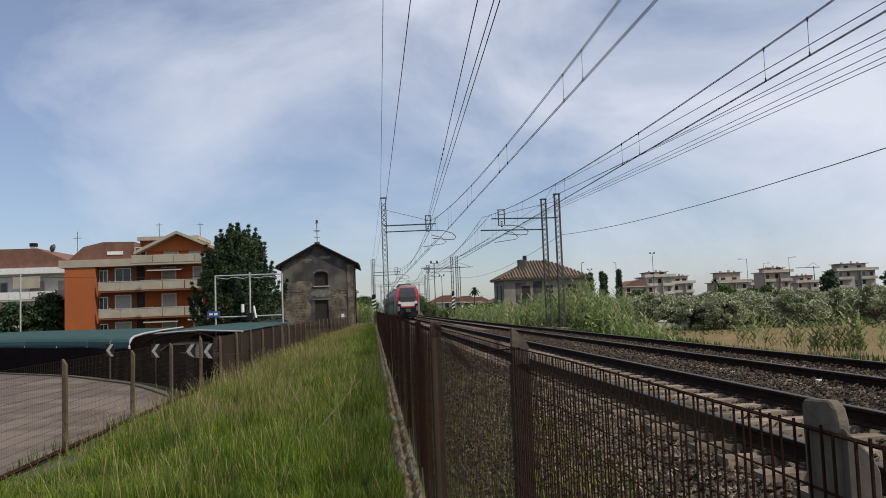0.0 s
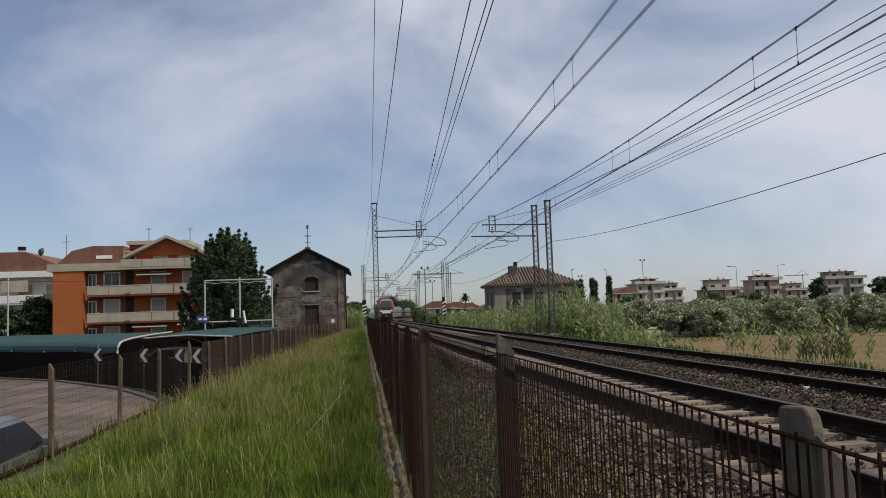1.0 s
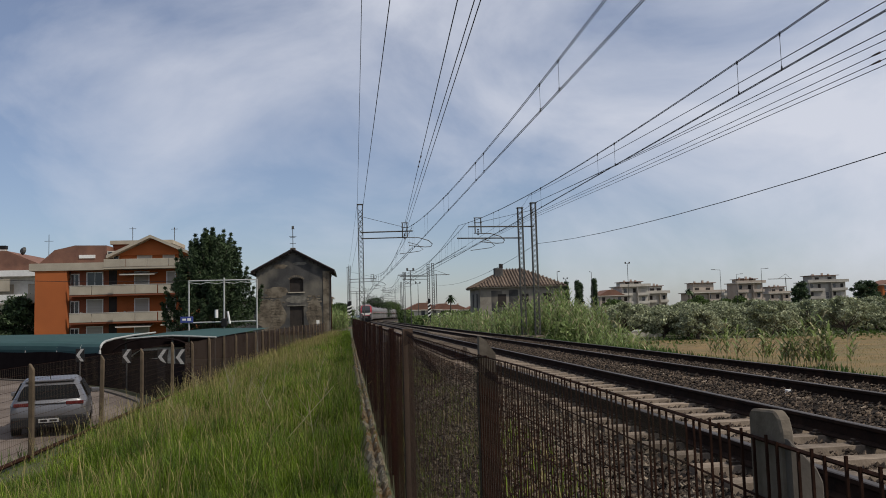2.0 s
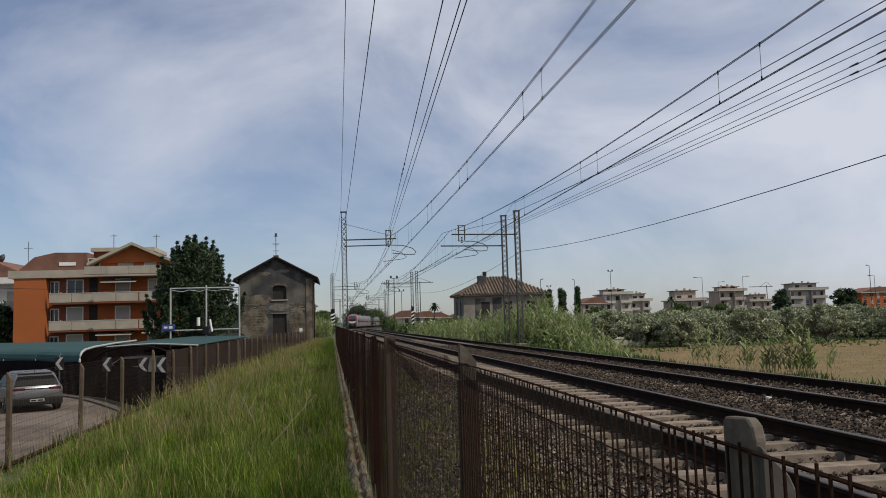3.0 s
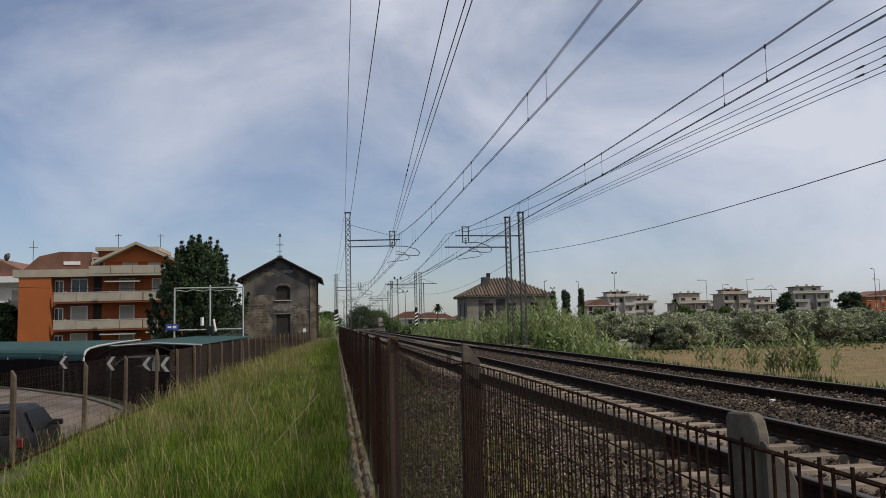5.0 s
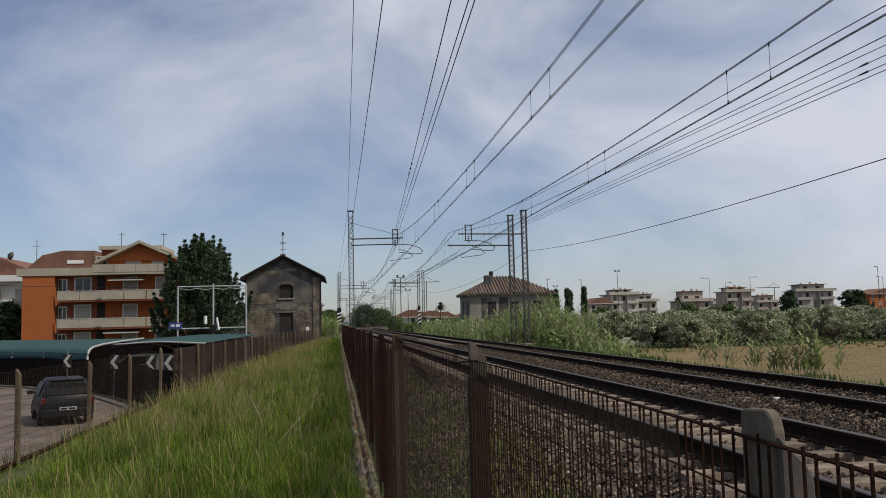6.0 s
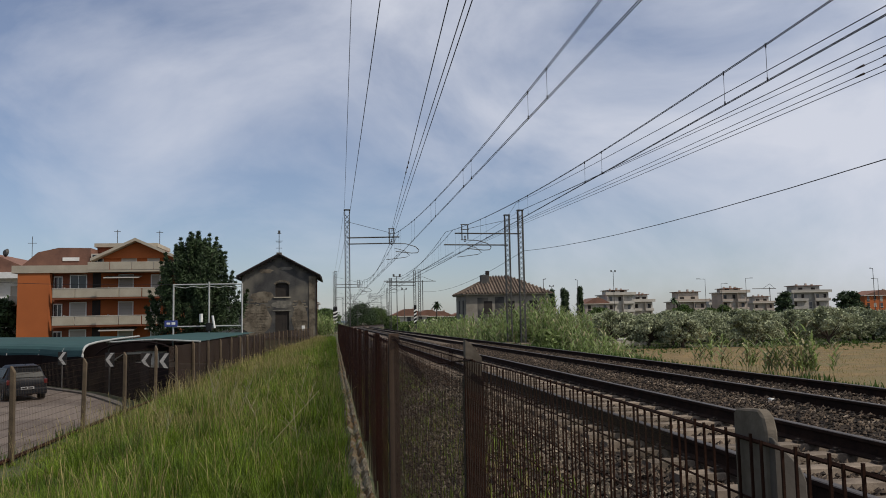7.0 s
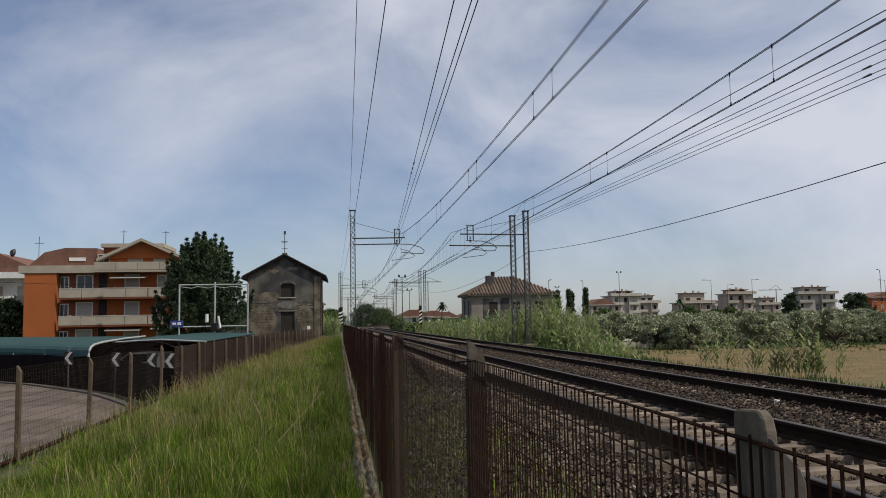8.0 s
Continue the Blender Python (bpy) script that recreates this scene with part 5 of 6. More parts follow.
def block(at, w, d, floors, wall, label, tower=0.0, fl=3.0, roof=None):
    """A far block of flats: storeys of windows behind deep balconies, cornice, set-back roof house with its clutter."""
    b = thing("apartment_building", label, "apartment building", at, "far flats")
    H = floors * fl
    part("wall", boxes((-w / 2, w / 2, 0, d, 0, H)), M[wall], b)
    if roof:
        bm = bmesh.new()
        prism(bm, [(-w / 2 - 0.6, H), (w / 2 + 0.6, H), (w * 0.12, H + 2.0), (-w * 0.12, H + 2.0)], "y", -0.6, d + 0.6)
        part("roof", bm, M[roof], b)
        part("eave", boxes((-w / 2 - 0.65, w / 2 + 0.65, -0.65, d + 0.65, H - 0.25, H - 0.01)), M["cream"], b)
        part("chimney", boxes((w * 0.15, w * 0.15 + 0.7, d * 0.4, d * 0.4 + 0.7, H + 0.8, H + 2.5)), M["pinkish"], b)
    else:
        part("cornice", boxes((-w / 2 - 0.7, w / 2 + 0.7, -1.3, d + 0.6, H, H + 0.3)), M["cream"], b)
        part("parapet_band", boxes((-w / 2 - 0.7, w / 2 + 0.7, -1.3, -1.18, H + 0.31, H + 1.0)), M[wall], b)
        part("roof_house", boxes((-w * 0.34, w * 0.3, 0.8, d - 1, H + 0.3, H + 2.1 + tower)), M[wall], b)
        part("roof_slab", boxes((-w * 0.4, w * 0.36, 0.2, d - 0.6, H + 2.1 + tower, H + 2.3 + tower)), M["roof_brown"], b)
        for i, x in enumerate((-0.2, 0.05, 0.22)):
            part("chimney", boxes((w * x, w * x + 0.6, d * 0.5, d * 0.5 + 0.6, H + 2.3 + tower, H + 2.9 + tower + 0.3 * (i % 2))), M["pinkish"], b)
        for x in (-0.22, 0.12):
            part("window", boxes((w * x - 0.8, w * x + 0.8, 0.76, 0.796, H + 0.5, H + 1.9)), M["dark_open"], b)
    nb = max(3, int(w / 2.6))
    for f in range(floors):
        z = f * fl
        for i in range(nb):
            x = -w / 2 + w * (i + 0.5) / nb
            wd = part("window", boxes((x - 0.55, x + 0.55, -0.03, -0.004, z + (0.9 if i % 2 else 0.2), z + 2.4)), M[("glass", "shutter", "dark_open")[(i * 2 + f) % 3]], b)
            part("sill", boxes((x - 0.65, x + 0.65, -0.12, -0.031, z + 0.78, z + 0.9)), M["cream"], wd)
        if f and not roof:
            for x0, x1 in ((-w * 0.5, -w * 0.1), (w * 0.08, w * 0.5)):
                bal = part("balcony", boxes((x0, x1, -1.3, -0.005, z - 0.2, z)), M["cream"], b)
                part("parapet", boxes((x0, x1, -1.34, -1.22, z + 0.001, z + 0.8)), M[wall], bal)
                part("side_screen", boxes((x0, x0 + 0.12, -1.21, -0.006, z + 0.001, z + fl - 0.21)), M[wall], bal)


PALE = "pale rendered block of flats with balconies"
block((101.5, 275, -3), 10, 10, 4, "cream", "pale cream block of flats with a flat roof", -0.4)
block((91.3, 270, -3), 8.5, 9, 3, "pinkish", "low house with a red hipped roof", roof="roof_red")
block((114, 285, -3), 7.5, 9, 3, "cream", "pale cream block of flats with a roof house", 0.6, fl=3.2)
block((125.6, 270, -3), 12, 7, 3, "pinkish", "beige block of flats with a flat roof", 1.4)
block((142.2, 270, -3), 10, 7, 4, "pinkish", "narrow beige block of flats", -0.6)
block((178, 280, -3), 15, 8, 4, "greywall", PALE + " and a roof house", 0.4)
block((187.5, 330, -3), 10, 10, 3, "pinkish", "reddish block of flats", 0.8)
block((174, 345, -3), 9, 10, 3, "cream", PALE)
block((152, 330, -3), 8, 10, 3, "cream", PALE)
block((216, 290, -3), 17, 10, 4, "orange", "orange rendered house with a red roof", fl=2.7, roof="roof_red")
block((240, 330, -3), 16, 10, 3, "cream", PALE)
for x, y, w, wall in ((22, 235, 10, "cream"), (31, 262, 9, "pinkish"), (40, 300, 10, "cream"), (20, 400, 16, "cream"), (46, 380, 14, "cream"), (58, 360, 12, "greywall")):
    block((x, y, -2.5), w, 9, 2, wall, "low house with a red tile roof", roof="roof_red", fl=2.6)
for x, y, w, wall in ((-14, 190, 10, "pinkish"), (-20, 230, 12, "cream"), (-9, 240, 9, "pinkish")):
    block((x, y, -2.0), w, 9, 3, wall, "house with a red tile roof", roof="roof_red")


# ---- street lamps, far posts, crane ----
def street_lamp(at, h, double=True, label="tall slim grey street lamp", arm=-1.5):
    s = thing("street_lamp", label, "street lamp", at, "street lamps")
    part("pole", tube(bmesh.new(), (0, 0, 0), (0, 0, h), 0.075, 8, 0.045), M["galv"], s)
    if double:
        part("crossbar", tube(bmesh.new(), (-0.4, 0, h - 0.05), (0.4, 0, h - 0.05), 0.035, 6), M["galv"], s)
        for x in (-0.4, 0.4):
            part("lamp_head", soft_box(x - 0.12, x + 0.12, -0.1, 0.12, h - 0.05, h + 0.28, 0.03), M["galv"], s)
    else:
        part("bracket", tube(bmesh.new(), (0, 0, h - 0.06), (arm, 0, h), 0.04, 6), M["galv"], s)
        lo, hi = sorted((arm, arm * 0.6))
        part("lamp_head", soft_box(lo, hi, -0.12, 0.12, h - 0.05, h + 0.09, 0.03), M["galv"], s)


for x, y, z, dbl, arm in ((54.2, 150, 10.0, True, 0), (46.9, 150, 8.5, False, -0.4), (47.3, 170, 8.1, True, 0), (32.1, 120, 7.2, False, 0.4), (87.7, 180, 9.8, False, -2.2), (101.9, 200, 9.5, False, 1.8), (98.0, 180, 9.85, False, 1.8), (94.9, 130, 8.9, False, -0.6), (125.2, 170, 8.9, False, -1.6), (8.2, 104, 7.0, True, 0), (13.2, 150, 7.1, True, 0)):
    street_lamp((x, y, -2.4), z + 2.4, dbl, arm=arm)


def crane(at, h, jib, label):
    c = thing("tower_crane", label, "crane", at, "cranes")
    part("tower", tubes([(0, 0, 0), (0, 0, h)], 0.35, 4), M["galv"], c)
    part("jib", tubes([(-jib, 0, h - 1), (jib * 0.35, 0, h - 1)], 0.28, 4), M["galv"], c)
    part("apex", tubes([(-jib * 0.4, 0, h - 1), (0, 0, h + 3), (jib * 0.3, 0, h - 1)], 0.15, 4), M["galv"], c)


crane((370, 640, -3), 27, 16, "distant tower crane over the roofs")
crane((78, 700, -3), 40, 34, "distant tower crane with a long jib")


def hills():
    V, F = [], []
    for i in range(60):
        x = -1500 + 85 * i
        h = 6 + 14 * noise.noise((x * 0.0016, 0, 0)) + 95 * smooth(1750, 2500, x)
        V += [(x, 2900 - 0.18 * x, -20), (x, 2900 - 0.18 * x + 200, h)]
    for i in range(59):
        F.append((2 * i, 2 * i + 2, 2 * i + 3, 2 * i + 1))
    tagged(np_part("backdrop", V, F, M["hill"]), "hazy blue-green hills on the horizon", "hills", kind="structure")


hills()


# ---- plants ----
def leaf_cloud(centres, radii, n, size, rng, flat=0.7, long=1.6):
    """Small leaves strewn in the outer part of many clumps."""
    c = np.asarray(centres)
    k = rng.integers(0, len(c), n)
    d = rng.standard_normal((n, 3))
    d /= np.linalg.norm(d, axis=1)[:, None]
    p = c[k] + d * (np.asarray(radii)[k] * rng.uniform(0.45, 1.05, n))[:, None] * np.array([1, 1, flat])
    u = rng.standard_normal((n, 3))
    u /= np.linalg.norm(u, axis=1)[:, None]
    v = np.cross(u, rng.standard_normal((n, 3)))
    v /= np.linalg.norm(v, axis=1)[:, None]
    s = rng.uniform(0.6, 1.3, n)[:, None] * size
    V = np.stack([p - u * s * long / 2, p + v * s * 0.35, p + u * s * long / 2, p - v * s * 0.35], 1).reshape(-1, 3)
    F = np.arange(4 * n).reshape(-1, 4)
    return V, F


def tree(name, label, category, at, trunk_h, spread, height, clumps, clump_r, n, leaf, material, seed, group="", shape="round", lean=0.1, trunk_r=0.16, spikes=0):
    t = thing(name, label, category, at, group)
    rng = np.random.default_rng(seed)
    bm = bmesh.new()
    cs, rs = [], []
    top = Vector((rng.uniform(-lean, lean), rng.uniform(-lean, lean), trunk_h))
    tube(bm, (0, 0, -0.3), top, trunk_r, 8, trunk_r * 0.7)
    for i in range(clumps):
        a = rng.uniform(0, 6.28)
        if shape == "cone":
            f = (i + 0.5) / clumps
            z = trunk_h + (height - trunk_h) * f
            r = spread * (1 - f) ** 0.75 * rng.uniform(0.45, 1.0)
            cr = clump_r * (1.15 - 0.75 * f)
        elif shape == "column":
            f = (i + 0.5) / clumps
            z = trunk_h + (height - trunk_h) * f
            r = spread * math.sin(math.pi * (0.15 + 0.85 * f)) * rng.uniform(0, 0.8)
            cr = clump_r
        else:
            f = rng.random() ** 0.8
            r = spread * math.sqrt(max(0.05, 1 - (f - 0.35) ** 2 * 2.2)) * rng.uniform(0.35, 1.0)
            z = trunk_h + (height - trunk_h) * f * (1 - 0.12 * (r / spread) ** 2)
            cr = clump_r * rng.uniform(0.7, 1.2)
        p = (r * math.cos(a), r * math.sin(a), z)
        cs.append(p)
        rs.append(cr)
        if i % 2 == 0:
            tube(bm, top * rng.uniform(0.6, 1.0) if shape == "round" else (0, 0, min(z, height) * 0.95), p, trunk_r * 0.3, 5, trunk_r * 0.1)
    if shape != "round":
        tube(bm, top, (0, 0, height * 0.96), trunk_r * 0.7, 6, 0.02)
    for i in range(spikes):
        a, r = rng.uniform(0, 6.28), spread * rng.uniform(0.1, 1.1)
        z = trunk_h + (height - trunk_h) * (1.0 - 0.5 * (r / spread) ** 2) * rng.uniform(0.55, 1.03)
        for k in range(5):
            cs.append((r * math.cos(a) * (1 + 0.03 * k), r * math.sin(a) * (1 + 0.03 * k), z - 0.5 + 0.4 * k))
            rs.append(0.42 * (1 - k / 5.2))
    part("trunk", bm, M["bark"], t)
    V, F = leaf_cloud(cs, rs, n, leaf, rng, 1.0 if spikes else 0.7, 3.2 if spikes else 1.6)
    np_part("crown", V, F, material, t)
    return t


tree("conifer_tree", "dark green shaggy conifer beside the crossing", "tree", (-11.4, 70, -1.7), 0.8, 3.4, 9.9, 230, 0.5, 64000, 0.12, M["conifer"], 11, trunk_r=0.25, spikes=150)
tree("broad_tree", "dark leafy tree in front of the pale flats", "tree", (-33.5, 88, -1.7), 1.0, 2.8, 5.6, 40, 1.0, 8000, 0.3, M["conifer"], 12)
for i, (x, y, s) in enumerate(((-31.2, 90, 4.2), (-36.5, 86, 4.6))):
    tree("shrub_tree", "dark shrubby tree near the flats", "tree", (x, y, -1.7), 0.6, 2.2, s, 26, 0.9, 5000, 0.28, M["conifer"], 20 + i)

OLIVE = "silver-green olive tree in a grove"
kinds = [tree("olive_tree", OLIVE, "olive tree", (38 + 8 * i, 84 - i, -2.4), 0.9, 2.5 + 0.3 * i, 3.3 + 0.35 * i, 60, 0.62, 6500, 0.2, M["olive"], 30 + i, "olive grove", trunk_r=0.2) for i in range(3)]
rnd = random.Random(5)
for row, (dist, n) in enumerate(((0, 19), (6, 20), (12, 22), (20, 22), (30, 24), (42, 24))):
    for i in range(n):
        x = 21 + 5.0 * i + rnd.uniform(-1.4, 1.4) + row * 1.5
        y = 93 - 0.1 * x + dist + rnd.uniform(-2, 2)
        if row == 0 and abs(x - 52) < 9:
            continue
        src = kinds[(i + row) % 3]
        copy_thing(src, pose(x, y, -2.4 + rnd.uniform(-0.25, 0.1), 0, 0, rnd.uniform(0, 360)))


def grove_floor(rng, n):
    x, y = rng.uniform(19, 130, n), rng.uniform(66, 135, n)
    k = y > 80 - 0.12 * x + 4 * np.sin(x * 0.35) + 2 * np.sin(x * 1.3)
    return x[k], y[k]


def grove_edge(rng, n):
    x = rng.uniform(15.5, 25, n)
    y = 70 - (x - 15.5) * 0.4 + rng.normal(0, 3.0, n)
    return x, y


def stubble_rows(rng, n):
    return 18 + 45 * rng.random(n) ** 1.3, rng.uniform(18, 84, n)


blades("stubble", 45000, stubble_rows, (0.06, 0.2), (0.012, 0.03), M["dry"], "cut straw stubble on the field", 0.9, 33, lambda x, y: -2.37)
blades("grove_grass", 60000, grove_floor, (0.2, 0.5), (0.03, 0.07), M["weeds"], "dark rough grass under the olive trees", 0.8, 31, lambda x, y: -2.4, tuft=10)
blades("field_edge_weeds", 14000, grove_edge, (0.3, 0.75), (0.02, 0.045), M["weeds"], "green weeds between the reeds and the field", 0.6, 32, lambda x, y: max(-2.4, ground_z(x, y)), tuft=8)

for i in range(6):
    tree("poplar_tree", "dark green columnar poplar in a row", "tree", (41.3 + (0, 1.9, 3.3, 4.8, 6.7, 7.5)[i], 152 + (i % 2) * 3, -2.4), 0.8, 0.55, (8.4, 9.1, 9.2, 8.8, 9.5, 8.0)[i], 40, 0.55, 4200, 0.22, M["conifer"], 50 + i, "poplars", "column", trunk_r=0.12)
for i, (x, y, s, h) in enumerate(((166, 240, 5.4, 10.6), (149.5, 250, 3, 11), (118, 240, 2.5, 6), (134, 262, 3, 7), (108, 238, 4, 7), (78, 230, 5, 6.6), (205, 245, 6, 8))):
    tree("broad_tree", "dark broad-crowned tree among far flats", "tree", (x, y, -3), 1.5, s, h, 60, 1.2, 7000, 0.45, M["broad" if i > 1 else "conifer"], 60 + i, "far trees")


def palm(at, h, s):
    p = thing("palm_tree", "small palm seen against the sky", "palm", at, "palms")
    part("trunk", tube(bmesh.new(), (0, 0, 0), (0, 0, h), 0.22, 8, 0.16), M["bark"], p)
    V, F = [], []
    rng = np.random.default_rng(int(h * 10))
    for i in range(34):
        a, e = rng.uniform(0, 6.28), rng.uniform(-0.5, 1.3)
        last = None
        for k in range(6):
            r = s * k / 5
            z = h + r * math.sin(e) - 0.5 * s * (k / 5) ** 2
            x, y = r * math.cos(e) * math.cos(a), r * math.cos(e) * math.sin(a)
            w = 0.2 * s * (1 - abs(k / 5 - 0.4))
            o = len(V)
            V += [(x - w * math.sin(a), y + w * math.cos(a), z - 0.08), (x + w * math.sin(a), y - w * math.cos(a), z - 0.08)]
            if k:
                F.append((o - 2, o - 1, o + 1, o))
    np_part("crown", V, F, M["conifer"], p)


palm((27.7, 215, -2), 7.6, 1.7)
palm((114.2, 258, -3), 9.6, 1.9)


def reeds(name, at, n, spread, height, seed, label, dry=0.12, group="reed beds", leaf=0.55, wide=0.042):
    """Canes with long arching leaves on both sides, as one clump."""
    t = thing(name, label, "reeds", at, group)
    rng = np.random.default_rng(seed)
    bm = bmesh.new()
    V, F = [], []
    VD, FD = [], []
    for i in range(n):
        x, y = rng.normal(0, spread[0]), rng.normal(0, spread[1])
        h = rng.uniform(*height) * (1 - 0.25 * min(1, math.hypot(x / spread[0], y / spread[1]) / 2.2))
        a = rng.uniform(0, 6.28)
        lean = rng.uniform(0, 0.22) * h
        tip = Vector((x + lean * math.cos(a), y + lean * math.sin(a), h))
        base = Vector((x, y, -0.1))
        tube(bm, base, tip, 0.014, 4, 0.005)
        m = int(h / (0.17 if wide < 0.05 else 0.21))
        az = rng.uniform(0, 6.28)
        for j in range(2, m):
            k = j / m
            p = base.lerp(tip, k)
            az += math.pi + rng.uniform(-0.5, 0.5)
            L = leaf * rng.uniform(0.6, 1.15) * (1.15 - 0.5 * k)
            w = wide * rng.uniform(0.7, 1.3)
            u, v = (VD, FD) if rng.random() < dry else (V, F)
            c, s = math.cos(az), math.sin(az)
            for q, (f, up, ww) in enumerate(((0.0, 0.0, 0.8), (0.32, 0.42, 1.0), (0.62, 0.62, 0.7), (0.9, 0.56, 0.1))):
                u.append((p.x + c * L * f - s * w * ww, p.y + s * L * f + c * w * ww, p.z + L * up))
                u.append((p.x + c * L * f + s * w * ww, p.y + s * L * f - c * w * ww, p.z + L * up))
                if q:
                    o = len(u)
                    v.append((o - 4, o - 3, o - 1, o - 2))
    tagged(part("cane", bm, M["reed_dry"], t), kind="stuff")
    np_part("leaves", V, F, M["reed"], t)
    if VD:
        np_part("dry_leaves", VD, FD, M["reed_dry"], t, "withered pale leaves")
    return t


REED = "tall green giant reeds with arching leaves"
# clumps at the edge of the field
for i, (x, y, n, s, h) in enumerate(((24.6, 52.3, 8, 0.5, 2.7), (25.4, 51.6, 9, 0.5, 3.2), (24.6, 47.5, 9, 0.4, 3.3), (25.1, 46.2, 14, 0.55, 3.4), (24.6, 42.6, 20, 0.6, 2.9), (25.4, 41.6, 26, 0.6, 3.5), (26.2, 41.3, 14, 0.5, 2.6), (27.2, 40.9, 5, 0.35, 2.9))):
    reeds("reed_clump", (x, y, -2.4), max(4, int(n * 0.75)), (s * 0.6, s * 0.6), (h * 0.5, h * 0.95), 70 + i, "loose clump of green reeds at the field edge", 0.22, leaf=0.85, wide=0.05)
# dense bed beyond the masts
bed = [(13.6, 53, 3.4), (14.4, 57, 5.0), (13.2, 61, 3.6), (14.8, 51, 4.2), (15.2, 56, 5.4), (16.2, 58, 5.2), (14.4, 62, 4.0), (13.2, 56, 3.0), (13.4, 66, 3.2), (14.6, 71, 3.4), (13.0, 77, 3.0), (14.0, 84, 3.2), (12.9, 92, 2.8), (13.8, 99, 3.0), (16.2, 48, 2.7), (17.0, 52, 3.0), (13.2, 106, 2.8)]
for i, (x, y, h) in enumerate(bed):
    z = ground_z(x, y)
    reeds("reed_bed", (x, y, z), 75, (1.3, 2.0), (h * 0.55, h), 90 + i, REED + " around the mast feet", 0.08, leaf=0.7)
for i, (x, y, h) in enumerate(((-1.2, 88, 2.6), (-2.0, 94, 3.4), (-1.4, 101, 3.0), (-3.0, 104, 3.6))):
    reeds("reed_bed", (x, y, -0.5), 60, (0.8, 1.6), (h * 0.6, h), 120 + i, REED + " behind the old house", 0.05, leaf=0.7)

# bushes along the far curve
for i, (x, y, s, h, m) in enumerate(((13.3, 49.3, 0.55, 1.7, "reed"), (11.7, 168, 0.8, 2.6, "broad"), (11.8, 157, 0.9, 2.4, "reed"), (12.3, 150, 1.0, 2.2, "broad"), (12.6, 143, 1.0, 2.2, "reed"), (12.6, 122, 1.3, 2.2, "reed"), (14, 128, 2.0, 2.2, "olive"), (13.5, 135, 1.8, 2.4, "broad"), (16, 142, 3, 2.2, "broad"), (20, 140, 3, 1.9, "broad"), (26, 138, 3, 1.8, "conifer"),
                                     (20, 160, 3, 2.6, "broad"), (26, 180, 4, 2.6, "broad"), (32, 200, 4, 2.8, "broad"), (38, 150, 3.4, 4, "broad"), (34, 132, 3, 3.4, "broad"),
                                     (-6, 150, 3.5, 4.4, "broad"), (-4.5, 170, 3.5, 3.6, "conifer"), (-4, 200, 3.5, 4.2, "broad"), (-3.5, 225, 4, 4.8, "conifer"), (-2, 262, 4.5, 5.6, "broad"), (-2, 142, 2.2, 3.4, "broad"), (-1.6, 155, 2.0, 3.2, "broad"), (10, 300, 6, 8, "conifer"), (18, 335, 6, 8, "broad"), (-2, 128, 1.2, 3.0, "broad"),
                                     (15, 118, 1.5, 2.4, "olive"), (30, 125, 3, 3.0, "olive"))):
    tree("hedge_bush", "green bushes beside the railway curve", "bush", (x, y, -0.6 if x < 12 else -1.6), 0.3, s, h, 30 + int(12 * s), 0.5 + 0.25 * s, 3000 + int(1600 * s), 0.3, M[m], 140 + i, "bushes", trunk_r=0.1)


def small_wall():
    w = thing("field_wall", "low pale wall behind the first olive trees", "wall", (33.5, 95, -2.4))
    part("coping", soft_box(-5.2, 5.2, -0.2, 0.2, 0.75, 0.95, 0.03), M["white"], w)
    part("base", boxes((-5.2, 5.2, -0.15, 0.15, -0.1, 0.749)), M["cream"], w)


small_wall()


